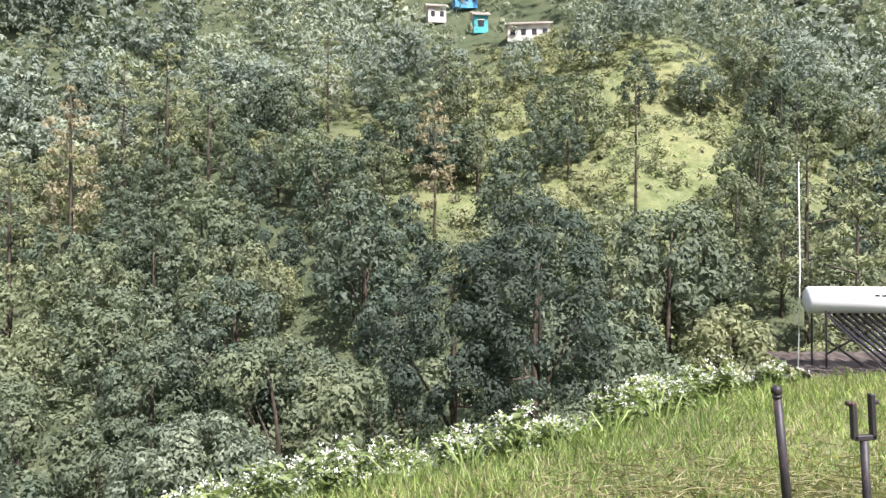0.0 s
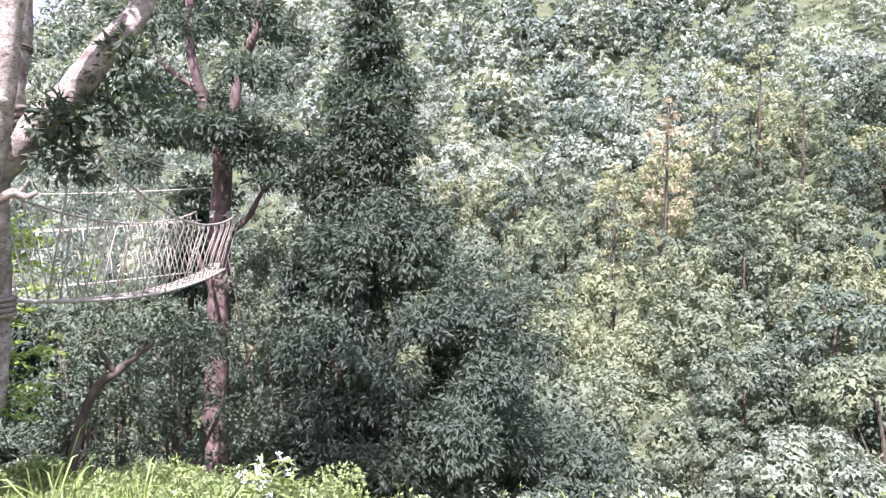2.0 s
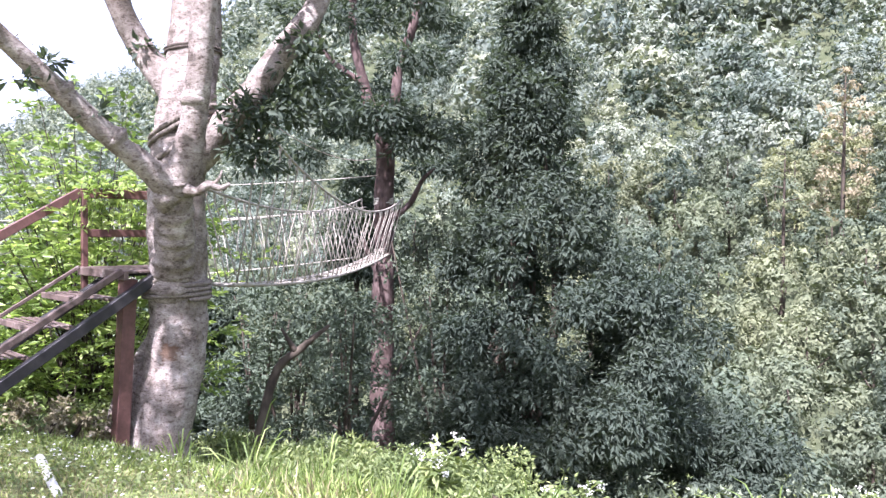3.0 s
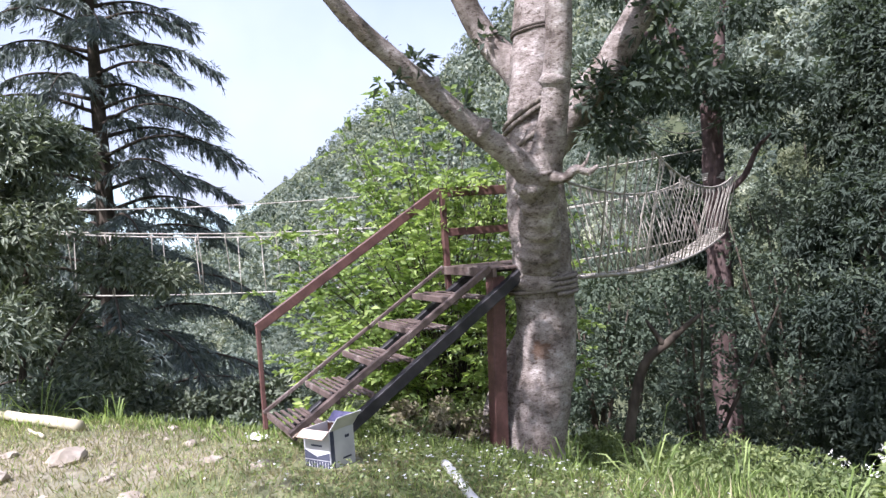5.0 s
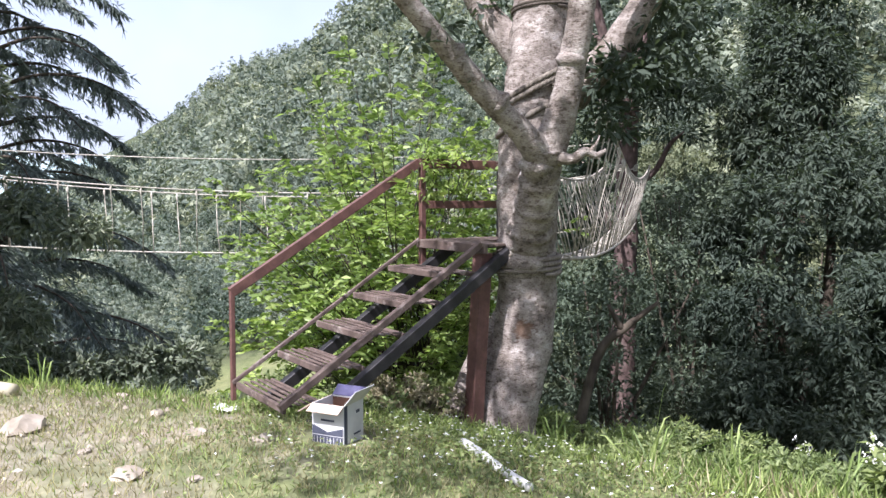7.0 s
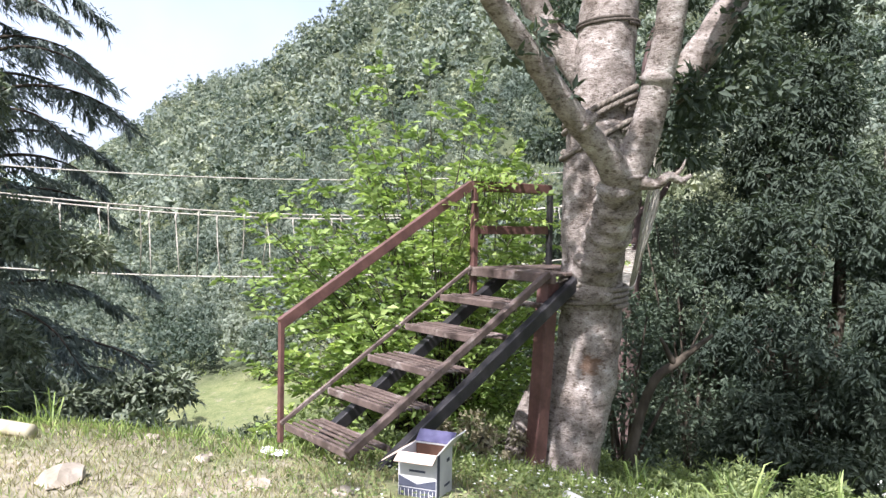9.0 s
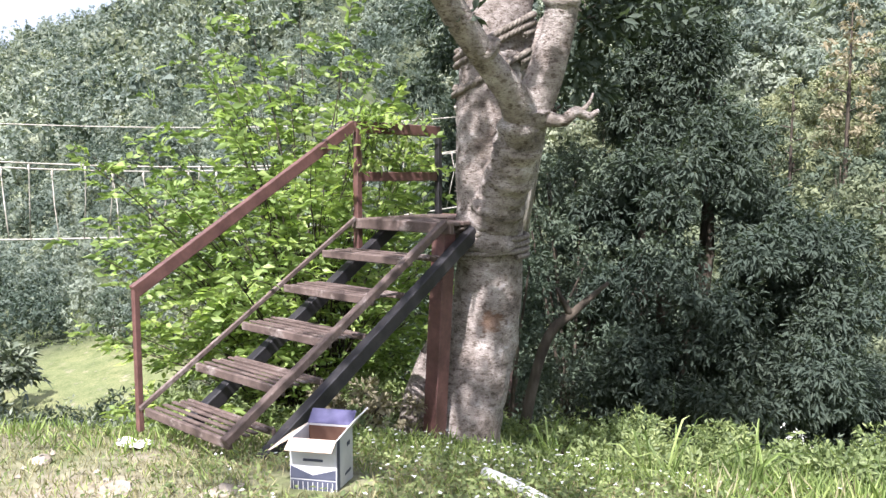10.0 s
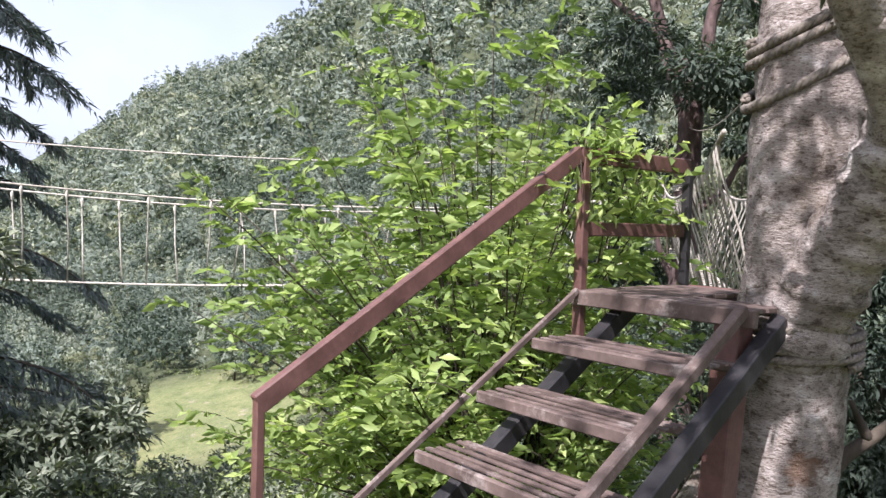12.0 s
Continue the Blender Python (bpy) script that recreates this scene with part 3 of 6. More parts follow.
# the platform tree: pale smooth bark, forked, nearly leafless below
def platform_tree():
    e = new("platform_tree")
    tagged(e, "old grey-barked forked tree wrapped with ropes", "tree")
    wood = [
        run([(-8.10, 2.04, -0.95), (-8.07, 2.08, -0.55), (-8.0, 2.15, -0.1), (-7.94, 2.22, 0.4), (-7.90, 2.21, 1.0), (-7.88, 2.20, 1.9), (-7.91, 2.29, 2.6), (-7.95, 2.38, 3.25), (-8.0, 2.46, 4.4), (-7.9, 2.5, 6.2)],
            [0.42, 0.325, 0.285, 0.265, 0.26, 0.25, 0.25, 0.235, 0.19, 0.1], 8),
        run([(-7.93, 2.2, 0.60), (-7.82, 2.14, 0.98), (-7.64, 2.08, 1.32), (-7.42, 2.01, 1.62), (-7.24, 1.93, 1.92)], [0.19, 0.195, 0.18, 0.165, 0.15], 14),
        # last three points are an unseen extension carrying the added shade leaves
        run([(-7.30, 1.97, 1.78), (-7.22, 1.72, 1.98), (-7.18, 1.40, 2.21), (-7.11, 0.95, 2.58), (-7.03, 0.5, 2.96), (-6.97, 0.25, 3.25), (-6.93, -0.05, 3.75), (-6.4, -1.2, 4.8), (-5.4, -2.5, 5.6), (-4.6, -3.4, 6.0)], [0.14, 0.10, 0.086, 0.076, 0.066, 0.058, 0.052, 0.045, 0.035, 0.015], 6),
        run([(-7.30, 1.97, 1.80), (-7.16, 2.04, 2.2), (-7.04, 2.06, 2.65), (-6.92, 2.06, 3.2), (-6.86, 2.1, 3.7), (-6.7, 2.2, 4.7)], [0.15, 0.12, 0.105, 0.10, 0.09, 0.06], 6),
        run([(-7.24, 1.95, 1.84), (-7.09, 2.07, 1.80), (-7.03, 2.15, 1.86), (-7.0, 2.24, 1.83), (-6.97, 2.31, 1.87)], [0.075, 0.042, 0.036, 0.03, 0.014], 5),
        run([(-7.02, 2.18, 1.85), (-6.98, 2.22, 1.91), (-6.96, 2.24, 1.98)], [0.02, 0.013, 0.005], 4),
        run([(-7.92, 2.3, 2.05), (-7.62, 2.55, 2.45), (-7.42, 2.75, 2.74), (-7.30, 2.92, 3.06), (-7.3, 3.4, 3.8), (-7.2, 3.7, 5.2)], [0.17, 0.145, 0.13, 0.13, 0.10, 0.06], 6),
        run([(-7.95, 2.36, 2.5), (-8.18, 2.18, 2.9), (-8.36, 1.98, 3.25), (-8.34, 1.75, 3.75), (-8.5, 1.5, 5.0)], [0.16, 0.135, 0.12, 0.11, 0.06], 6),
        run([(-8.22, 1.92, -0.95), (-8.26, 1.82, -0.4), (-8.18, 1.9, 0.05), (-8.02, 2.1, 0.6)], [0.2, 0.15, 0.11, 0.05], 6),
    ]
    # cross folds where the stem bends, knobs at the forks
    p, r = wood[1]
    wood[1] = (p, r * (1 + 0.045 * np.sin(np.arange(len(r)) * 1.35) + 0.03 * np.sin(np.arange(len(r)) * 0.61)))
    wood += [run([c - np.array(d) * s, c, c + np.array(d) * s], [s * 0.35, s, s * 0.35], 4) for c, d, s in (
        (np.array([-7.30, 1.90, 1.76]), (0.3, -0.2, 1), 0.15), (np.array([-7.22, 1.98, 1.93]), (1, 0.3, 0.2), 0.10), (np.array([-7.13, 1.05, 2.52]), (0, -0.7, 0.6), 0.10), (np.array([-7.18, 1.45, 2.20]), (0, -0.7, 0.6), 0.115),
        (np.array([-7.06, 2.04, 2.55]), (0.1, 0, 1), 0.125), (np.array([-7.95, 2.30, 2.55]), (-0.3, -0.3, 1), 0.235), (np.array([-7.78, 2.12, 0.98]), (0.4, -0.2, 1), 0.2))]
    trunk = tubes("trunk", wood, BARK_GREY, e, sides=26, lump=0.13, lump_scale=3.6)
    rng = np.random.default_rng(5)
    # curled flakes and ridges of bark
    mesh = trunk.data
    area = np.array([f.area for f in mesh.polygons])
    pick = rng.choice(len(area), 2600, p=area / area.sum())
    mid = np.array([f.center for f in mesh.polygons])[pick]
    nrm = np.array([f.normal for f in mesh.polygons])[pick]
    along = unit(np.cross(nrm, [0.0, 0, 1]) + rng.normal(0, 0.22, nrm.shape))
    up = unit(np.cross(along, nrm))
    spot = mid + along * rng.normal(0, 0.03, (2600, 1)) + up * rng.normal(0, 0.035, (2600, 1)) - nrm * 0.002
    v, t = leaves_data(spot, unit(along + nrm * rng.uniform(0.0, 0.18, (2600, 1))), nrm, 0.036, 0.011, rng, 0.2)
    tagged(put("bark", quick_mesh("bark", v, t, BARK_GREY), e, "rough flaking bark"), kind="stuff")
    # sprigs on the low limb and the high crown
    blobs = [(-7.1, 0.95, 2.68, 0.09, 0.09, 0.08), (-7.1, 0.75, 2.55, 0.12, 0.1, 0.08), (-7.15, 1.28, 2.34, 0.08, 0.07, 0.07), (-8.3, 2.0, 3.15, 0.14, 0.14, 0.10), (-7.3, 2.5, 2.6, 0.12, 0.16, 0.12), (-7.35, 3.0, 2.55, 0.3, 0.3, 0.25), (-7.5, 2.75, 2.1, 0.3, 0.3, 0.3), (-7.1, 3.1, 3.0, 0.3, 0.3, 0.3), (-7.35, 2.65, 2.45, 0.3, 0.25, 0.25), (-7.2, 3.3, 2.6, 0.35, 0.35, 0.3)]
    low = crown_data(blobs, 420, 4, 0.10, 0.042, rng, 0.3)
    high = crown_data([(-8.0, 2.6, 6.3, 1.6, 1.6, 1.0), (-6.8, 2.8, 5.4, 1.2, 1.2, 0.8), (-8.9, 1.2, 5.6, 1.2, 1.2, 0.8), (-6.6, -0.4, 4.6, 0.9, 0.9, 0.6), (-7.4, 4.0, 5.8, 1.2, 1.2, 0.8)], 1500, 4, 0.16, 0.07, rng, 0.4)
    # unseen leaves added overhead, out of view, to shade carton and trunk foot
    over = crown_data([(-4.7, -3.2, 5.9, 1.3, 1.3, 0.5), (-5.5, -2.4, 5.8, 0.9, 0.9, 0.4), (-4.0, -3.6, 5.7, 0.9, 0.9, 0.4), (-5.3, -3.4, 5.5, 0.8, 0.8, 0.35), (-4.5, -2.4, 5.6, 0.8, 0.8, 0.35)], 360, 4, 0.15, 0.065, rng, 0.4)
    v, t = merge([low, high, over])
    put("crown", quick_mesh("crown", v, t, LEAF_DARK), e)


platform_tree()


def coil(centre_pts, r, turns, z_pitch, tilt, rope_r, sides=6, start=0.0, strands=0):
    """Points of a rope wound about a leaning trunk; with strands, one of its three twisted yarns."""
    pts = []
    per = 150 if strands else 28
    n = int(turns * per)
    for i in range(n + 1):
        a = start + 2 * math.pi * i / per
        w = 2 * math.pi * (i / 8.0 + strands / 3.0) if strands else 0.0
        rr = r + (0.5 * rope_r * math.cos(w) if strands else 0.0)
        pts.append((centre_pts[0] + rr * math.cos(a), centre_pts[1] + rr * math.sin(a), centre_pts[2] + z_pitch * i / per + tilt * math.cos(a - 1.03) + (0.5 * rope_r * math.sin(w) if strands else 0.0)))
    return np.array(pts), np.full(len(pts), rope_r * (0.62 if strands else 1.0))


def twisted(*given):
    return [coil(*given, strands=k) for k in (1, 2, 3)]


def rope_thing(name, runs, mat, label):
    e = tubes(name, runs, mat, None, "", 7)
    tagged(e, label, "rope", "ropes round the platform tree")
    return e


rope_thing("rope", twisted((-7.905, 2.21, 0.84), 0.29, 4.0, 0.045, 0.01, 0.021), ROPE_TWIST, "weathered rope wound several times round the trunk")
rope_thing("rope", twisted((-7.90, 2.26, 2.36), 0.285, 2.6, 0.055, 0.15, 0.024), ROPE_TWIST, "grey twisted rope tied slantwise round the trunk")
rope_thing("rope", twisted((-7.90, 2.24, 2.16), 0.285, 1.6, 0.05, 0.16, 0.024), ROPE_TWIST, "grey twisted rope tied slantwise below another coil")
rope_thing("rope", twisted((-7.945, 2.37, 3.12), 0.25, 2.0, 0.025, 0.02, 0.013), ROPE_DARK, "thin dark rope tied high round the trunk")


# ---- rope bridges ----
def sag_line(a, b, sag, n=24):
    t = np.linspace(0, 1, n)[:, None]
    p = np.array(a) * (1 - t) + np.array(b) * t
    p[:, 2] -= sag * 4 * t[:, 0] * (1 - t[:, 0])
    return p


def rope_bridge(name, label, a, b, floor_a, floor_b, hand_a, hand_b, half, floor_sag, hand_sag, hangers, floor_cross, rope_mat, rope_r=0.012, hang_r=0.008, seed=1, loose=0.5, floor_k=1.3, floor_half=0.55):
    rng = np.random.default_rng(seed)
    e = new(name)
    tagged(e, label, "rope bridge")
    a, b = np.array(a, float), np.array(b, float)
    d = unit(b - a)
    side = np.array([-d[1], d[0]])
    lines = {}
    for s in (-1, 1):
        off = side * half * s
        fl = sag_line((*(a + off * floor_half), floor_a), (*(b + off * floor_half), floor_b), floor_sag, 40)
        hd = sag_line((*(a + off), hand_a[0 if s < 0 else 1]), (*(b + off), hand_b), hand_sag[0 if s < 0 else 1], 40)
        lines[s] = (fl, hd)
        tubes("floor_rope", [(fl, np.full(40, rope_r * floor_k))], rope_mat, e, sides=6)
        tubes("hand_rope", [(hd, np.full(40, rope_r))], rope_mat, e, sides=6)
        for k in range(hangers):
            t = (k + 0.5 + rng.uniform(-0.3, 0.3)) / hangers
            i = t * 39
            lo = np.array([np.interp(i, np.arange(40), fl[:, c]) for c in range(3)])
            j = np.clip(i + rng.uniform(-loose, loose), 0, 39)
            hi = np.array([np.interp(j, np.arange(40), hd[:, c]) for c in range(3)])
            mid = (lo + hi) / 2 + np.array([rng.uniform(-0.02, 0.02), rng.uniform(-0.02, 0.02), 0])
            knot = hi - np.array([0, 0, 0.05])
            pts = np.array([lo, mid, knot - [0, 0, 0.05], knot, hi])
            tubes("hanger", [(pts, np.array([hang_r, hang_r, hang_r, hang_r * 2.4, hang_r * 1.2]))], rope_mat, e, sides=5)
    for k in range(floor_cross):
        t = (k + 0.5) / floor_cross * 39
        p = [np.array([np.interp(t + rng.uniform(-0.2, 0.2), np.arange(40), lines[s][0][:, c]) for c in range(3)]) for s in (-1, 1)]
        q = (p[0] + p[1]) / 2 - [0, 0, 0.02]
        tubes("floor_rung", [(np.array([p[0], q, p[1]]), np.full(3, rope_r * 0.7))], rope_mat, e, sides=5)
    return e


TREE2 = (-14.25, 8.85)
rope_bridge("rope_bridge", "pale knotted rope bridge slung between two trees", (-8.25, 2.75), (-13.95, 8.6), 0.93, 1.0, (2.55, 2.0), 2.1, 0.42, 0.18, (0.52, 0.30), 30, 40, ROPE_BRIDGE, 0.016, 0.009, 3, 0.5, 1.3, 0.4)
rope_bridge("rope_bridge", "long pale rope bridge hanging before the wooded valley", (-14.35, 8.3), (-14.75, -4.3), 0.92, 1.08, (1.93, 1.93), 2.06, 0.30, 0.40, (0.50, 0.44), 22, 0, ROPE_WHITE, 0.012, 0.008, 4, 0.12, 0.8, 0.12)
cable = tubes("cable", [(sag_line((-14.2, 8.7, 2.6), (-14.9, -4.5, 2.3), 0.36), np.full(24, 0.008))], ROPE_WHITE)
tagged(cable, "thin pale safety cable stretched above the rope bridge", "cable")
cable = tubes("cable", [(sag_line((-8.05, 2.7, 2.9), (-14.1, 8.7, 3.0), 0.35), np.full(24, 0.007))], ROPE_GREY)
tagged(cable, "thin grey safety cable from trunk to trunk", "cable")
for lz, turns in ((2.0, 4.0), (0.92, 5.0)):
    lash = tubes("rope_lashing", [coil((TREE2[0], TREE2[1], lz), 0.2, turns, 0.035, 0.02, 0.016)], ROPE_WHITE, sides=6)
    tagged(lash, "pale rope lashed round a red-brown trunk", "rope")


# red-brown tree that holds the far end of the bridge
def brown_tree():
    rng = np.random.default_rng(8)
    g = gz(*TREE2)
    h = 0 - g
    wood = [run([(-0.06, 0.02, -0.2), (0.03, 0, 0.6), (0.05, 0.02, 1.4), (-0.03, 0.03, 2.2), (0.0, 0, h + 0.1), (0.03, 0, h + 0.9), (-0.02, 0, h + 1.7), (0.04, 0, h + 2.6), (0.0, 0.0, h + 3.5), (-0.12, -0.1, h + 4.1)], [0.33, 0.26, 0.23, 0.255, 0.225, 0.205, 0.215, 0.19, 0.185, 0.12], 6),
            run([(-0.02, 0, h + 3.3), (-0.26, -0.22, h + 4.1), (-0.36, -0.3, h + 4.6), (-0.52, -0.44, h + 5.4), (-0.54, -0.46, h + 6.6), (-0.5, -0.4, h + 8.5)], [0.15, 0.12, 0.10, 0.09, 0.08, 0.04]),
            run([(-0.34, -0.28, h + 4.5), (-0.62, -0.55, h + 4.75), (-1.0, -0.85, h + 5.2), (-1.15, -1.0, h + 6.0)], [0.08, 0.06, 0.045, 0.02]),
            run([(0.02, 0, h + 3.2), (0.16, 0.14, h + 4.1), (0.24, 0.2, h + 4.9), (0.5, 0.42, h + 5.9), (0.55, 0.46, h + 7.0), (0.6, 0.5, h + 9)], [0.14, 0.11, 0.10, 0.09, 0.07, 0.03]),
            run([(0.02, 0, h + 1.6), (0.4, 0.35, h + 2.0), (0.62, 0.52, h + 2.5), (0.8, 0.7, h + 2.75)], [0.09, 0.06, 0.045, 0.02]),
            run([(-0.05, 0, h + 0.5), (-0.25, -0.2, h + 0.95), (-0.3, -0.3, h + 1.3)], [0.11, 0.06, 0.03])]
    blobs = []
    for k in range(26):
        a = rng.uniform(0, 6.28)
        z = rng.uniform(h + 2.4, h + 8)
        r = rng.uniform(0.9, 2.2)
        blobs.append((r * math.cos(a), r * math.sin(a), z, rng.uniform(0.4, 0.9), rng.uniform(0.4, 0.9), rng.uniform(0.3, 0.6)))
    crown = crown_data(blobs, 3000, 5, 0.16, 0.05, rng, 0.5, 0.35, 0.3)
    tree("brown_tree", "red-brown barked tree with thin dark foliage", (*TREE2, g), wood, BARK_BROWN, crown, LEAF_DARK, sides=14, lump=0.2, lump_scale=4.2)


brown_tree()


# the broad dark evergreen beside it
def big_evergreen():
    rng = np.random.default_rng(9)
    x, y = -11.75, 10.4
    g = gz(x, y)
    rt = np.array([0.69, 0.72])
    stems = []
    for k in range(6):
        a = k * 1.05
        d = np.array([math.cos(a), math.sin(a), 0])
        stems.append(run([d * 0.1 + [0, 0, -0.2], d * 0.3 + [0, 0, 1.5], d * rng.uniform(0.4, 1.0) + [0, 0, 4], d * rng.uniform(0.3, 0.9) + [0, 0, 7.5]], [0.13, 0.10, 0.075, 0.03]))
    blobs = []
    # taller towards its left, spreading low to its right
    for k in range(240):
        z = rng.uniform(0.0, 1.0) ** 1.25 * 11.0
        reach = np.interp(z, [0, 1.5, 3, 4.6, 6, 8, 10.5], [4.2, 4.2, 3.6, 2.6, 1.55, 0.85, 0.3])
        off = np.interp(z, [0, 3, 6, 10], [1.2, 0.8, 0.2, 0.0])
        a = rng.uniform(0, 6.28)
        rr = reach * math.sqrt(rng.uniform(0.15, 1.0)) * 0.9
        s = np.interp(z, [0, 5, 10], [0.66, 0.5, 0.32]) * rng.uniform(0.6, 1.3)
        side = math.cos(a) * rr
        if side < 0:
            side *= 0.8
        deep = math.sin(a) * rr * 0.8
        c = rt * (side + off) + np.array([-rt[1], rt[0]]) * deep
        blobs.append((c[0], c[1], z, s, s, s * 1.05))
    crown = crown_data(blobs, 28000, 5, 0.14, 0.04, rng, 0.6, 0.3, 0.2, 0.6, 0.4)
    tree("evergreen_tree", "broad dark glossy-leaved evergreen at the slope's foot", (x, y, g), stems, BARK_DARK, crown, LEAF_DARK)


big_evergreen()


def dark_tree(seed, at, h, w, low=0.15):
    rng = np.random.default_rng(seed)
    blobs = []
    for k in range(60):
        z = h * rng.uniform(low, 1.0)
        r = w * 0.5 * np.interp(z / h, [0, 0.35, 1.0], [0.8, 1.0, 0.25]) * math.sqrt(rng.random())
        a = rng.uniform(0, 6.28)
        s = w * rng.uniform(0.09, 0.16)
        blobs.append((r * math.cos(a), r * math.sin(a), z, s, s, s * 0.8))
    wood = [run([(0, 0, -0.3), (rng.normal(0, 0.15), rng.normal(0, 0.15), h * 0.5), (0, 0, h * 0.95)], [0.15, 0.11, 0.04])]
    wood += limbs(rng, (0, 0, h * 0.15), (0, 0, h * 0.8), 7, w * 0.42, 0.06)
    tree("evergreen_tree", "dense dark evergreen among others on the slope", (*at, gz(*at)), wood, BARK_DARK, crown_data(blobs, 2600, 5, 0.19, 0.06, rng, 0.5, 0.22, 0.15, 0.6, 0.45), LEAF_DARK)


for seed, at, h, w in ((51, (-17.0, 10.0), 8.0, 4.0), (52, (-15.6, 12.6), 8.5, 4.4), (56, (-16.8, 6.4), 4.0, 2.6)):
    dark_tree(seed, at, h, w)


def thicket():
    """Thin-leaved olive saplings between the red-brown trunk and the evergreen."""
    for seed, at, h, w in ((61, (-13.0, 9.4), 5.6, 3.0), (65, (-13.9, 10.6), 7.0, 3.2), (62, (-15.0, 7.2), 4.2, 2.4), (63, (-12.0, 6.6), 3.4, 2.2), (64, (-13.4, 5.6), 3.2, 2.4)):
        rng = np.random.default_rng(seed)
        blobs = [(rng.normal(0, w * 0.28), rng.normal(0, w * 0.28), h * rng.uniform(0.2, 1.0), w * 0.14, w * 0.14, w * 0.12) for _ in range(40)]
        wood = []
        for k in range(5):
            q = blobs[k * 7]
            wood.append(run([(rng.normal(0, 0.12), rng.normal(0, 0.12), -0.2), (q[0] * 0.4, q[1] * 0.4, h * 0.4), (q[0], q[1], h * 0.9)], [0.045, 0.032, 0.012], 4))
        tree("sapling", "thin-stemmed dark green sapling on the slope" if h > 5 else "thin-stemmed olive green sapling on the slope", (*at, gz(*at)), wood, BARK_DARK, crown_data(blobs, 1500, 4, 0.10, 0.042, rng, 0.3, 0.35, 0.3), LEAF_SHADY if h > 5 else LEAF_HILL, "tree", "saplings on the slope", 6)


thicket()
dead = tubes("dead_trunk", [run([(-8.62, 3.25, gz(-8.62, 3.25) - 0.2), (-8.45, 3.45, -0.15), (-8.27, 3.70, 0.2), (-8.1, 3.95, 0.45)], [0.055, 0.05, 0.04, 0.018], 5), run([(-8.30, 3.66, 0.15), (-8.34, 3.5, 0.42)], [0.04, 0.015], 4)], BARK_DARK, sides=10, lump=0.2, lump_scale=5)
tagged(dead, "dark weathered dead trunk leaning among weeds", "dead tree")


def shrub(name, label, at, blobs, clumps, per, length, width, leaf_mat, seed, droop=0.3, stems=5, fill=0.3, wood=BARK_DARK):
    rng = np.random.default_rng(seed)
    runs = []
    top = max(b[2] for b in blobs)
    for k in range(stems):
        b = blobs[rng.integers(len(blobs))]
        runs.append(run([(rng.normal(0, 0.08), rng.normal(0, 0.08), -0.15), (b[0] * 0.35, b[1] * 0.35, b[2] * 0.5), (b[0] * 0.9, b[1] * 0.9, b[2])], [0.035, 0.025, 0.01], 4))
    crown = crown_data(blobs, clumps, per, length, width, rng, droop, 0.3, fill, core=0.45 if length > 0.12 else 0.0)
    return tree(name, label, at, runs, wood, crown, leaf_mat, "shrub", sides=6)


def spray_shrub():
    """The bright shrub behind the stairs: many arching shoots with leaves along them."""
    rng = np.random.default_rng(21)
    x, y = -10.05, 2.0
    g = gz(x, y)
    shoots, chunks = [], []
    for k in range(165):
        a = rng.uniform(0, 6.28)
        R = rng.uniform(0.05, 1.0) ** 0.6
        H = rng.uniform(1.0, 4.5) * (1.08 - 0.45 * R)
        lean = rng.normal(0, 0.12, 2)
        tip = np.array([math.cos(a) * R * 1.35 - 0.05 + lean[0], math.sin(a) * R * 1.95 - 0.1 + lean[1], H])
        mid = np.array([tip[0] * 0.35, tip[1] * 0.4, H * 0.55])
        bend = np.array([tip[0] * 0.75, tip[1] * 0.78, H * 0.86])
        p, r = run([(rng.normal(0, 0.25), rng.normal(0, 0.35), -0.1), mid, bend, tip], [0.012, 0.008, 0.005, 0.002], 5)
        shoots.append((p, r))
        twigs = rng.integers(9, 15)
        for f in np.linspace(0.3, 1.0, twigs):
            i = f * (len(p) - 1)
            root = np.array([np.interp(i, np.arange(len(p)), p[:, c]) for c in range(3)])
            b = rng.uniform(0, 6.28)
            L = rng.uniform(0.22, 0.5) * (1.15 - 0.5 * f)
            out = unit(np.array([math.cos(b), math.sin(b), rng.uniform(-0.2, 0.9)]) + 0.5 * np.array([math.cos(a), math.sin(a), 0.0]))
            if f == 1.0:
                out = unit(p[-1] - p[-3])
            # leaflets in two rows along an arching twig
            n = int(rng.integers(9, 14))
            q = np.linspace(0.12, 1.0, n)[:, None]
            along = root + out * L * q - np.array([0, 0, 0.3]) * L * q * q
            shoots.append((along[::4], np.full(len(along[::4]), 0.0022)))
            across = unit(np.cross(out, [0, 0, 1.0]))
            row = np.where(np.arange(n) % 2 == 0, 1.0, -1.0)[:, None]
            d = unit(across * row + out * 0.65 + np.array([0, 0, -0.22]) + rng.normal(0, 0.3, (n, 3)))
            face = unit(np.cross(across, out) * -1.0 + np.array([0.25, -0.25, 0.2]) + rng.normal(0, 0.5, (n, 3)))
            face = np.where(face[:, 2:3] < 0, -face, face)
            chunks.append(leaves_data(along, d, face, 0.104, 0.047, rng, 0.12))
    v, t = merge(chunks)
    tree("spray_shrub", "bright green arching shrub grown round the platform", (x, y, g), shoots, BARK_DARK, (v, t), LEAF_BRIGHT, "shrub", sides=4, lump=0)


spray_shrub()


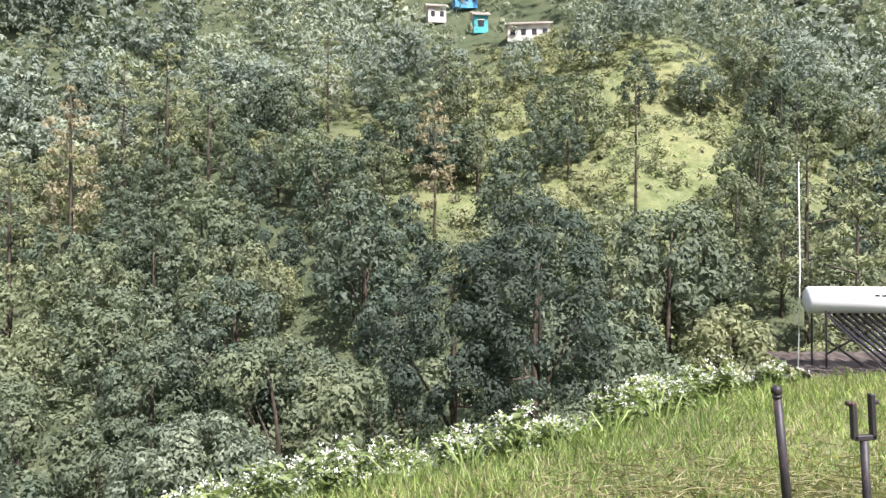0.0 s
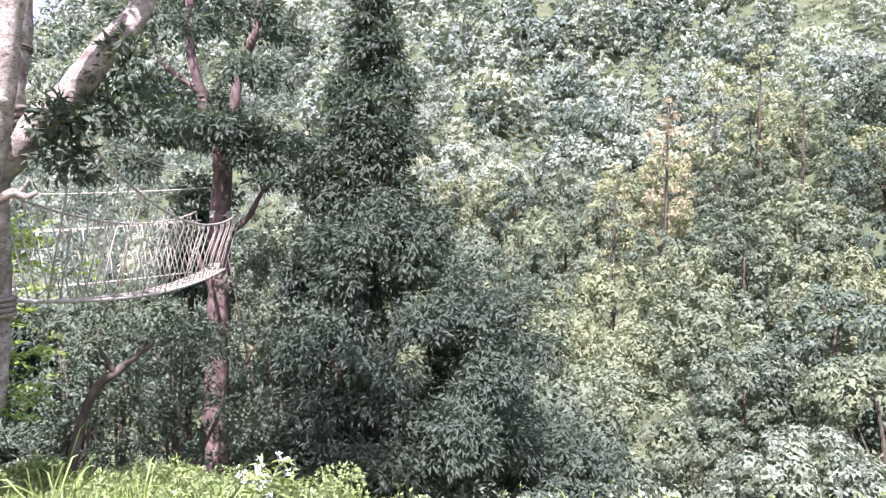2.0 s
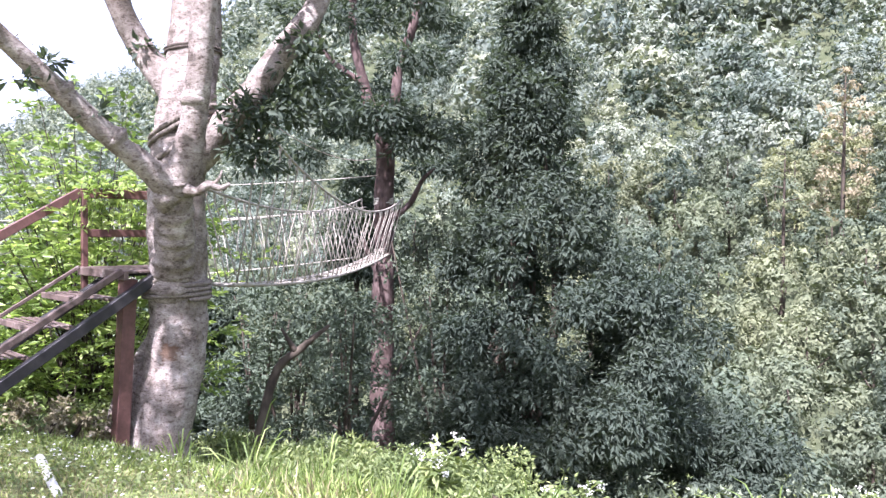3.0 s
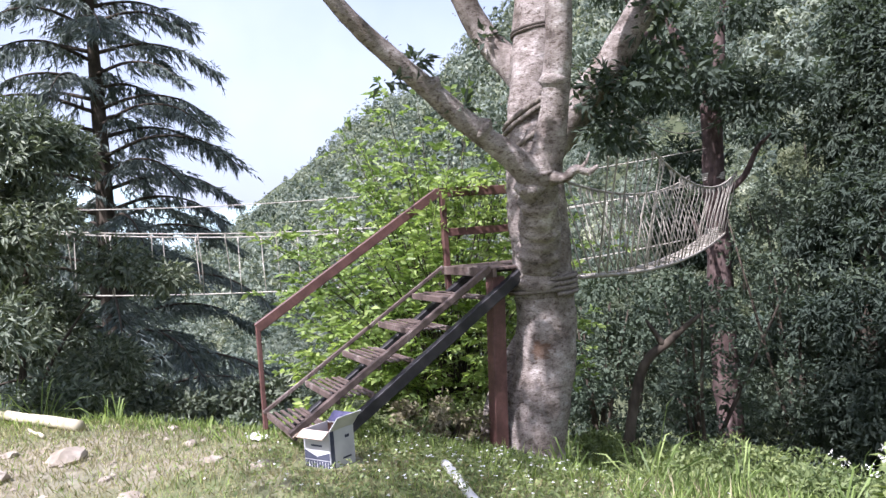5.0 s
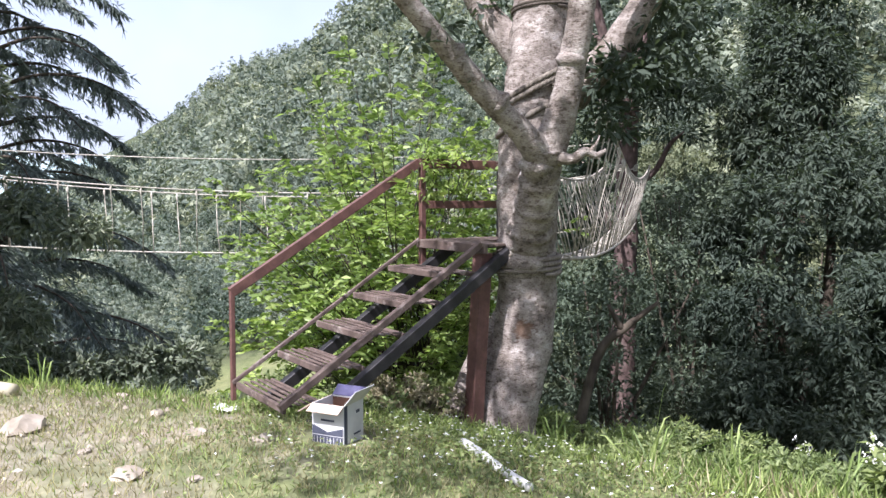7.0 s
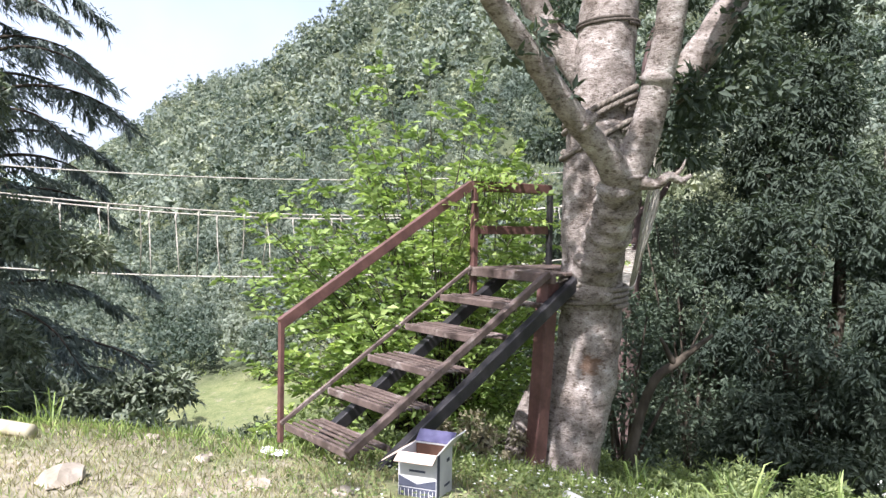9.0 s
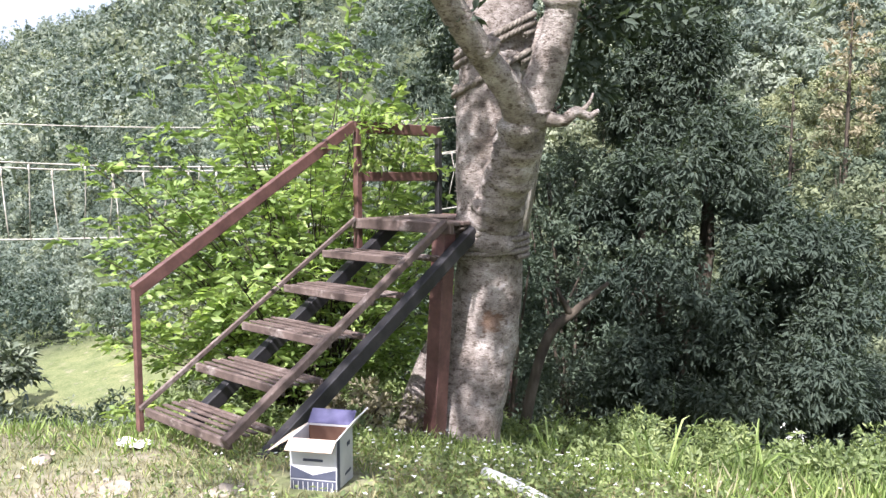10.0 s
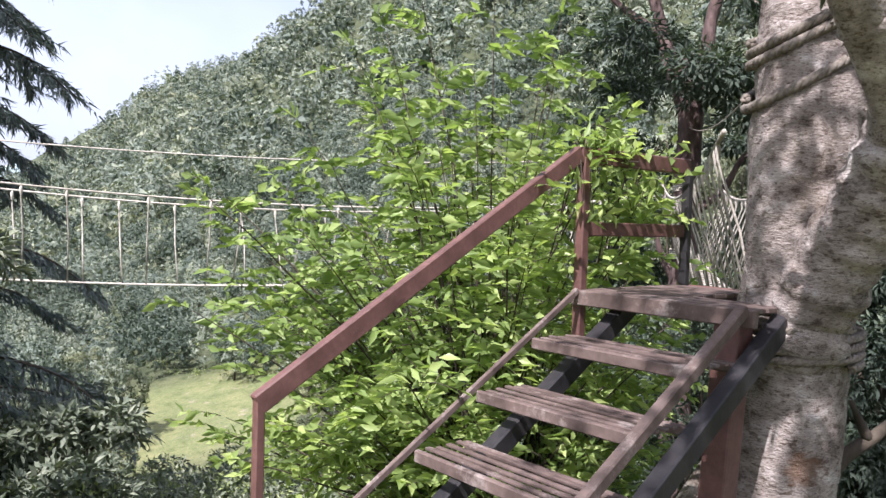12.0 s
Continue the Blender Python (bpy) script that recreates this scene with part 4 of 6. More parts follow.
def rail_vine():
    """Leafy shoots that lean over the platform's rail."""
    rng = np.random.default_rng(23)
    e = new("vine")
    e.matrix_world = STAIR
    tagged(e, "green leafy shoots hanging over the platform rail", "vine")
    y0, z = 5 * RUN, 5 * RISE
    shoots, chunks = [], []
    for k in range(17):
        y = y0 + rng.uniform(0.0, 0.95)
        p, r = run([(-0.35, y + rng.normal(0, 0.1), z + rng.uniform(0.1, 0.5)), (-0.12, y, z + rng.uniform(0.5, 0.9)), (rng.uniform(-0.05, 0.12), y + rng.normal(0, 0.12), z + rng.uniform(0.35, 0.85))], [0.006, 0.004, 0.002], 5)
        shoots.append((p, r))
        t = rng.uniform(0.2, 1.0, 26) * (len(p) - 1)
        pos = np.stack([np.interp(t, np.arange(len(p)), p[:, c]) for c in range(3)], 1) + rng.normal(0, 0.045, (26, 3))
        chunks.append(leaves_data(pos, unit(rng.normal(size=(26, 3)) + [0.3, -0.3, -0.2]), unit(rng.normal(0, 0.35, (26, 3)) + [0, 0, 1]), 0.09, 0.04, rng))
    tagged(tubes("shoot", shoots, BARK_DARK, e, sides=4), kind="stuff")
    v, t = merge(chunks)
    put("leaves", quick_mesh("leaves", v, t, LEAF_BRIGHT), e)


rail_vine()


# left-hand group: dark tree, pale bush, cedar
def left_group():
    rng = np.random.default_rng(31)
    x, y = -15.3, -5.3
    g = gz(x, y)
    blobs = []
    for k in range(70):
        z = rng.uniform(0.5, 12)
        a = rng.uniform(0, 6.28)
        r = np.interp(z, [0, 5, 12], [1.4, 1.4, 0.8]) * math.sqrt(rng.random())
        s = rng.uniform(0.45, 0.8)
        blobs.append((r * math.cos(a), r * math.sin(a), z, s, s, s))
    crown = crown_data(blobs, 6500, 5, 0.18, 0.055, rng, 0.5)
    wood = [run([(0, 0, -0.2), (0.05, 0, 3), (0, 0.1, 7), (0.1, 0, 10)], [0.16, 0.13, 0.09, 0.04])]
    tree("slender_evergreen", "tall dark slender evergreen holding the rope bridge", (x, y, g), wood, BARK_DARK, crown, LEAF_DARK)
    blobs = []
    for k in range(34):
        a = rng.uniform(0, 6.28)
        z = rng.uniform(0.0, 4.0)
        r = np.interp(z, [0, 2, 4.2], [2.1, 1.8, 0.7]) * math.sqrt(rng.random())
        s = rng.uniform(0.4, 0.65)
        blobs.append((r * math.cos(a) * 0.9, r * math.sin(a) * 1.1, z, s, s, s * 0.8))
    shrub("broadleaf_bush", "dusty green long-leaved bush at the lawn's brink", (-12.7, -2.95, gz(-12.7, -2.95)), blobs, 8200, 5, 0.125, 0.036, LEAF_BUSH, 33, 0.5)
    # bushes down the slope
    for k, (bx, by, big) in enumerate(((-16.3, -0.25, 0.85), (-16.2, -2.1, 0.95), (-19.2, -1.6, 1.1), (-21.4, 4.4, 1.3), (-24.5, 2.4, 1.5), (-19.2, 5.8, 1.2), (-26.5, 6.5, 1.7), (-28.5, 0.5, 1.8), (-23.5, -2.6, 1.4))):
        low = [(rng.normal(0, 0.62) * big, rng.normal(0, 0.62) * big, rng.uniform(0.15, 1.35) * big, 0.42 * big, 0.42 * big, 0.34 * big) for _ in range(18)]
        rr = np.random.default_rng(340 + k)
        tree("broadleaf_bush", "rounded dusty green bush on the valley slope", (bx, by, gz(bx, by)), [run([(0, 0, -0.2), (q[0] * 0.4, q[1] * 0.4, q[2] * 0.5), (q[0], q[1], q[2])], [0.035, 0.024, 0.01], 3) for q in low[:6]], BARK_DARK, crown_data(low, 1300, 4, 0.14, 0.06, rr, 0.25, 0.15, 0.05, 0.5, 0.5), LEAF_BUSH, "shrub", "bushes down the slope", 5)


left_group()


def shingle_needles(pos, d, length, width, rng):
    """Narrow needle tufts, one face each."""
    n = len(pos)
    side = unit(np.cross(d, rng.normal(size=(n, 3))))
    L = length * rng.uniform(0.6, 1.3, (n, 1))
    v = np.stack([pos + side * width * 0.5, pos - side * width * 0.5, pos + d * L], 1)
    return v.reshape(-1, 3), np.arange(n * 3).reshape(n, 3)


def cedar():
    rng = np.random.default_rng(41)
    x, y = -19.8, -2.35
    g = gz(x, y)
    H = 13.5
    e = new("cedar")
    e.location = (x, y, g)
    tagged(e, "tall dark cedar with layered drooping branches", "conifer")
    wood = [run([(0, 0, -0.3), (0.05, 0, 4), (-0.05, 0.05, 8), (0, 0, H)], [0.28, 0.22, 0.15, 0.03], 6)]
    chunks = []
    for k in range(92):
        z = 0.6 + (H - 1.0) * (k + rng.uniform(-0.4, 0.4)) / 92
        a = k * 2.4 + rng.uniform(-0.4, 0.4)
        L = np.interp(z, [0, 3, 7, 10, H], [4.2, 4.0, 3.2, 2.3, 0.4]) * rng.uniform(0.7, 1.08)
        d = np.array([math.cos(a), math.sin(a), 0])
        p, r = run([(0, 0, z), d * L * 0.4 + [0, 0, z + 0.10 * L], d * L * 0.75 + [0, 0, z + 0.04 * L], d * L + [0, 0, z - 0.14 * L]], [0.05, 0.032, 0.018, 0.006], 6)
        tubes("limb", [(p, r)], BARK_DARK, e, sides=5)
        # a flat spray of side twigs, each with hanging needle tufts
        nt = int(18 + 24 * L)
        t = np.clip(rng.beta(1.5, 1.1, nt), 0.10, 1) * (len(p) - 1)
        root = np.stack([np.interp(t, np.arange(len(p)), p[:, c]) for c in range(3)], 1)
        sd = np.cross(d, [0, 0, 1.0])
        s = rng.uniform(-1, 1, (nt, 1))
        reach = 0.34 * L * (1 - 0.6 * (t / (len(p) - 1)))[:, None]
        tip = root + sd * s * reach + d * np.abs(s) * reach * 0.7 + np.array([0, 0, -1]) * (0.05 + 0.30 * np.abs(s) * reach + rng.uniform(0.0, 0.16, (nt, 1)))
        per = 13
        f = rng.uniform(0.0, 1.05, (nt, per, 1))
        pos = (root[:, None] * (1 - f) + tip[:, None] * f).reshape(-1, 3)
        hang = rng.uniform(0.0, 1.0, (nt * per, 1))
        dd = unit(np.repeat(unit(tip - root), per, axis=0) * (1 - 0.5 * hang) + rng.normal(0, 0.3, (nt * per, 3)) + np.array([0, 0, -0.75]) * hang)
        chunks.append(shingle_needles(pos, dd, 0.19, 0.032, rng))
    tubes("trunk", wood, BARK_DARK, e, sides=7, lump=0.06)
    v, t = merge(chunks)
    put("crown", quick_mesh("crown", v, t, LEAF_CEDAR), e)


cedar()


# ---- forest on the far slope ----
def shingle_data(pos, normal, length, width, rng, loose=0.3):
    """Small leaf sprays that lie over one another on a crown's lobes, one face each."""
    n = len(pos)
    nn = unit(normal + rng.normal(0, loose, (n, 3)))
    a = rng.normal(size=(n, 3)) + np.array([0, 0, -0.8])
    a = unit(a - nn * np.sum(a * nn, axis=1, keepdims=True))
    b = np.cross(nn, a)
    L = length * rng.uniform(0.6, 1.35, (n, 1))
    W = width * rng.uniform(0.6, 1.3, (n, 1))
    v = np.empty((n, 3, 3))
    v[:, 0] = pos + a * L * 0.62 + nn * L * rng.uniform(-0.1, 0.3, (n, 1))
    v[:, 1] = pos - a * L * rng.uniform(0.2, 0.5, (n, 1)) + b * W * 0.5
    v[:, 2] = pos - a * L * rng.uniform(0.2, 0.5, (n, 1)) - b * W * 0.5
    return v.reshape(-1, 3), np.arange(n * 3).reshape(n, 3)


def lobed_crown(lobes, leaves, length, width, rng, loose=0.3, deep=0.12, centre=None, stray=0.06, under=0.3):
    """Leaf sprays over the outer faces of rounded lobes (x, y, z, rx, ry, rz)."""
    B = np.asarray(lobes, float)
    size = B[:, 3] * B[:, 4] + B[:, 3] * B[:, 5] + B[:, 4] * B[:, 5]
    b = B[rng.choice(len(B), leaves, p=size / size.sum())]
    d = unit(rng.normal(size=(leaves, 3)))
    mid = np.mean(B[:, :3], axis=0) if centre is None else np.asarray(centre, float)
    outward = unit(b[:, :3] - mid + np.array([0, 0, 0.1]))
    inward = np.sum(d * outward, axis=1, keepdims=True) < -0.25
    d = np.where(inward, d - 2 * outward * np.sum(d * outward, axis=1, keepdims=True), d)
    shell = 1 - np.abs(rng.normal(0, deep, (leaves, 1))) + (rng.random((leaves, 1)) < stray) * rng.uniform(0.1, 0.5, (leaves, 1))
    pos = b[:, :3] + d * b[:, 3:6] * shell
    outer = shingle_data(pos, d + np.array([0, 0, 0.15]), length, width, rng, loose)
    # a second, looser layer inside
    m = int(leaves * under)
    if not m:
        return outer
    pos = b[:m, :3] + d[::-1][:m] * b[:m, 3:6] * rng.uniform(0.45, 0.8, (m, 1))
    return merge([outer, shingle_data(pos, d[::-1][:m], length * 1.8, width * 1.8, rng, 0.4)])


def broad_tree_mesh(seed, h, w, leaves, leaf, lobes=34):
    rng = np.random.default_rng(seed)
    mid, rad = np.array([0, 0, h * 0.55]), np.array([w * 0.40, w * 0.40, h * 0.40])
    L = []
    for k in range(lobes):
        u = -0.75 + 1.72 * (k + 0.5) / lobes
        a = k * 2.39996 + rng.uniform(-0.5, 0.5)
        q = math.sqrt(max(0.0, 1 - u * u))
        grow = rng.uniform(0.68, 1.08)
        c = mid + rad * [q * math.cos(a) * grow, q * math.sin(a) * grow, u * rng.uniform(0.8, 1.05)]
        s = w * rng.uniform(0.105, 0.185) * (34 / lobes) ** 0.4 * (1.0 if u < 0.6 else 0.8)
        L.append((*c, s, s, s * rng.uniform(0.65, 0.9)))
    cr = lobed_crown(L, leaves, leaf, leaf * 0.62, rng, 0.26, 0.12, mid)
    wood = [run([(0, 0, -0.6), (rng.normal(0, 0.1), rng.normal(0, 0.1), h * 0.4), (rng.normal(0, 0.2), rng.normal(0, 0.2), h * 0.8)], [0.17, 0.12, 0.04], 3)]
    wood += [run([(0, 0, h * rng.uniform(0.15, 0.35)), np.array(q[:3]) * 0.9], [0.07, 0.025], 2) for q in L[4:lobes:max(1, lobes // 4)]]
    return wood, cr


def pine_tree_mesh(seed, h, w, leaves, leaf, lobes=30, bare=0.3):
    """Open feathery pine: tufts at the ends of upturned limbs on a bare lower stem."""
    rng = np.random.default_rng(seed)
    L, wood = [], [run([(0, 0, -0.6), (rng.normal(0, 0.1), 0, h * 0.5), (0, 0, h * 0.97)], [0.16, 0.11, 0.03], 3)]
    for k in range(lobes):
        f = k / (lobes - 1)
        a = k * 2.39996 + rng.uniform(-0.5, 0.5)
        r = w * 0.40 * np.interp(f, [0, 0.3, 0.8, 1], [0.75, 1.0, 0.55, 0.05]) * rng.uniform(0.45, 1.1)
        z = h * (bare + (0.97 - bare) * f) + rng.normal(0, 0.2)
        s = w * rng.uniform(0.09, 0.16) * (30 / lobes) ** 0.4 * (1.1 - 0.35 * f)
        L.append((r * math.cos(a), r * math.sin(a), z, s, s, s * 0.6))
        if k % 4 == 0:
            wood.append(run([(0, 0, z - 0.25 * r), (r * math.cos(a), r * math.sin(a), z)], [0.05, 0.015], 2))
    return wood, lobed_crown(L, leaves, leaf, leaf * 0.42, rng, 0.55, 0.35, (0, 0, h * 0.45), 0.15, 0.1)


HOUSE_SPOTS = ((3.7, 134.5), (5.9, 126.0), (12.7, 117.0), (51.6, 135.5), (-1.2, 133.0))


def near_house(x, y):
    """True before a house and close about it."""
    return any(abs(x - hx * (y / hy)) < 3.2 and hy - 10 < y < hy + 4 for hx, hy in HOUSE_SPOTS)


def forest():
    rng = np.random.default_rng(77)
    forms = [
        (8.0, 6.4, LEAF_HILL, "round-crowned green hillside tree", broad_tree_mesh),
        (9.0, 5.8, LEAF_HILL, "dense green hillside tree", broad_tree_mesh),
        (7.2, 6.6, LEAF_PALE, "pale green spreading hillside tree", broad_tree_mesh),
        (9.5, 5.4, LEAF_SHADY, "tall dark green hillside tree", broad_tree_mesh),
        (12.0, 5.4, LEAF_PALE, "light green feathery hillside pine", pine_tree_mesh),
        (5.0, 5.2, LEAF_HILL, "low bushy green hillside tree", broad_tree_mesh),
        (12.0, 5.0, LEAF_DRY, "half-dry yellow-brown hillside pine", pine_tree_mesh),
        (5.0, 5.2, LEAF_BUSH, "rounded dusty grey-green hillside bush", broad_tree_mesh),
        (9.0, 5.4, LEAF_DARK, "dark glossy-leaved tree below the lawn", broad_tree_mesh)]
    kinds = {}
    for band, (leaves, leaf, lobes) in enumerate(((7500, 0.155, 60), (4800, 0.20, 46), (2100, 0.28, 36))):
        for s, (h, w, mat, lab, fn) in enumerate(forms):
            n = leaves if fn is broad_tree_mesh else int(leaves * 0.7)
            wood, cr = fn(100 + s + 20 * band, h, w, n, leaf, lobes)
            kinds[band, s] = [tree("hillside_tree", lab, (0, 0, -500), wood, BARK_DARK, cr, mat, "tree", "trees on the far slope", 4, 0.05), False]
    # the trees that stand out: x, y, form, size
    spots = [(0.2, 20.5, 8, 0.74), (2.5, 20.8, 8, 0.79), (-6.0, 19.0, 7, 0.78), (-8.0, 38, 0, 1.18), (11.2, 33, 2, 0.98), (-13, 26, 0, 0.72), (-32, 68, 6, 1.5),
             (-0.7, 65, 6, 1.05), (-27.5, 79, 4, 1.35), (-22, 74, 4, 1.2), (-33, 82, 4, 1.3), (6.4, 72, 3, 0.72), (9.0, 76, 3, 0.62), (11.8, 75, 3, 0.7), (20.5, 83, 3, 0.8),
             (-10.5, 24, 5, 0.62), (16, 44, 2, 0.9), (-24, 30, 1, 0.85), (5.2, 25, 5, 0.75), (-2.8, 46, 3, 0.85), (-18, 44, 1, 1.05), (-13.5, 52, 0, 1.1), (-6.8, 60, 1, 1.0), (-3, 55, 3, 0.9)]
    cells = np.array([(gx + rng.uniform(-2, 2), gy + rng.uniform(-2, 2)) for gx in np.arange(-150, 96, 4.8) for gy in np.arange(-40, 112, 4.8)])
    x, y = cells[:, 0], cells[:, 1]
    d = edge_distance(x, y)
    r = np.hypot(x, y)
    yaw = np.degrees(np.arctan2(-x, y))
    keep = (d > 15) & (yaw > -36) & (yaw < 108)
    # clearings: the terraced spur, the meadow in the valley, weedy gaps
    right = np.interp(y, [50, 76, 92, 110], [14, 31, 26, 17])
    keep &= ~((x > 1.5) & (x < right) & (y > 60) & (y < 112) & (rng.random(len(x)) < 0.80))
    keep &= ~((np.hypot((x + 77) / 15, (y - 18) / 6) < 1) | ((yaw > 73) & (yaw < 79) & (r < 78)))
    keep &= ~((np.abs(x - (-2 - 0.08 * y)) < 2.2) & (y < 40))
    keep &= ~((np.abs(x + 0.33 * y) < 2.6) & (y < 36))
    keep &= ~((yaw > 52) & (r < 62))
    for sx, sy, k, s in spots:
        keep &= np.hypot(x - sx, y - sy) > (5.5 if k == 6 else 3.4)
    keep &= ~np.array([near_house(*q) for q in cells])
    cells, r, yaw = cells[keep], r[keep], yaw[keep]
    order = np.argsort(r)
    cells, r, yaw = cells[order], r[order], yaw[order]
    for (px, py), pr, pw in zip(cells[:270], r, yaw):
        k = int(rng.choice(9, p=[0.27, 0.21, 0.16, 0.14, 0.09, 0.07, 0.0, 0.06, 0.0]))
        s = rng.uniform(0.72, 1.2)
        if pw > 54:
            s *= 0.66
        spots.append((px, py, k, s))
    for sx, sy, k, s in spots:
        m = Matrix.Translation((sx, sy, gz(sx, sy))) @ Matrix.Rotation(rng.uniform(0, 6.28), 4, "Z") @ Matrix.Scale(s * rng.uniform(0.94, 1.06), 4)
        away = math.hypot(sx, sy)
        slot = kinds[0 if away < 24 else 1 if away < 44 else 2, k]
        e = slot[0] if not slot[1] else copy_thing(slot[0], Matrix.Identity(4))
        e.matrix_world = m
        slot[1] = True
    for e, used in kinds.values():
        if not used:
            for o in (*e.children, e):
                bpy.data.objects.remove(o)
    # the woods further up, past counting
    more = []
    for gx in np.arange(-1000, 190, 6.0):
        for gy in np.arange(-60, 290, 6.0):
            px, py = gx + rng.uniform(-3, 3), gy + rng.uniform(-3, 3)
            a = math.degrees(math.atan2(-px, py))
            far = math.hypot(px, py)
            if -36 < a < 104 and not near_house(px, py) and (py > 112 or px < -150) and rng.random() < min(1.0, (175 if a < 50 else 260) / far) * (1.0 if py < 232 or px > -100 else 0.0):
                more.append((px, py))
    # closer, smaller trees on the valley side beyond the long bridge
    for gx in np.arange(-165, -48, 5.0):
        for gy in np.arange(-30, 118, 5.0):
            px, py = gx + rng.uniform(-2.4, 2.4), gy + rng.uniform(-2.4, 2.4)
            far = math.hypot(px, py)
            if far > 66 and py < -0.84 * px and math.degrees(math.atan2(-px, py)) < 100 and math.hypot((px + 77) / 15, (py - 18) / 6) > 1.1:
                more.append((px, py))
    pts = np.array(list(map(tuple, cells[270:])) + more)
    tiers = [[broad_tree_mesh(220 + i, 8, 6.4, 900, 0.42, 26)[1] for i in range(4)] + [pine_tree_mesh(320 + i, 11, 5.0, 620, 0.40, 22)[1] for i in range(2)],
             [broad_tree_mesh(200 + i, 8, 6.4, 330, 0.68, 20)[1] for i in range(4)] + [pine_tree_mesh(300 + i, 11.5, 5.2, 260, 0.60, 16)[1] for i in range(3)],
             [broad_tree_mesh(400 + i, 8, 6.4, 70, 1.3, 12)[1] for i in range(3)] + [pine_tree_mesh(500 + i, 12, 5.2, 66, 1.15, 10, 0.4)[1] for i in range(3)],
             [broad_tree_mesh(420 + i, 8, 6.2, 400, 0.50, 18)[1] for i in range(4)] + [pine_tree_mesh(520 + i, 12, 5.0, 300, 0.46, 14, 0.35)[1] for i in range(2)]]
    lots = {0: [], 1: [], 2: [], 3: []}
    zz = ground_z(pts[:, 0], pts[:, 1])
    for (px, py), pz in zip(pts, zz):
        far = math.hypot(px, py)
        tier = 0 if far < 112 else 1 if far < 230 else 2
        valley = px < -48 and far < 230 and py < -0.84 * px
        if valley:
            tier = 3
        if pz > 0.40 * far:
            if rng.random() < 0.4:
                continue
            tier = 2
        lot = tiers[tier]
        pv, pt = lot[rng.integers(len(lot))]
        a, s = rng.uniform(0, 6.28), rng.uniform(0.75, 1.25) * (1.7 if far > 400 else 0.62 if valley and far < 160 else 1.05 if valley else 1.25 if far > 130 else 1.0)
        c, sn = math.cos(a) * s, math.sin(a) * s
        w = np.empty_like(pv)
        w[:, 0] = pv[:, 0] * c - pv[:, 1] * sn + px
        w[:, 1] = pv[:, 0] * sn + pv[:, 1] * c + py
        w[:, 2] = pv[:, 2] * s + pz
        drift = noise.noise(Vector((px * 0.03, py * 0.03, 1.7)))
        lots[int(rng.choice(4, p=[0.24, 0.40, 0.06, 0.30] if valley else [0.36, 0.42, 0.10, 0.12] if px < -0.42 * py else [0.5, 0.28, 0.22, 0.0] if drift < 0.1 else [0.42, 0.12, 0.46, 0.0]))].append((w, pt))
    # tall pines along the crest of the valley side
    for yaw in np.arange(56, 88, 0.62):
        a = radians(yaw + rng.uniform(-0.3, 0.3))
        rr = np.linspace(90, 760, 260)
        lx, ly = -np.sin(a) * rr - 3.0, np.cos(a) * rr - 2.0
        lz = ground_z(lx, ly)
        i = int(np.argmax((lz - 1.5) / rr))
        pv, pt = tiers[1][int(rng.integers(7))]
        s = rng.uniform(0.6, 1.35) * min(1.5, max(0.6, rr[i] / 230))
        lots[int(rng.integers(2))].append((pv * s + np.array([lx[i], ly[i], lz[i]]), pt))
    # the first three lots wear leaf colours with haze mixed in
    for k, (mat, lab) in enumerate(((LEAF_FAR_HAZED, "dense mixed green woods covering the far slope"), (LEAF_FAR_DEEP_HAZED, "dark green trees scattered through the far woods"), (LEAF_FAR_PALE_HAZED, "pale green trees, haze in their colour, scattered through the far woods"), (LEAF_SHADY, "deep green trees on the valley side"))):
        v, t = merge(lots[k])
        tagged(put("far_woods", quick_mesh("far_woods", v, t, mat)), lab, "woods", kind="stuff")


forest()


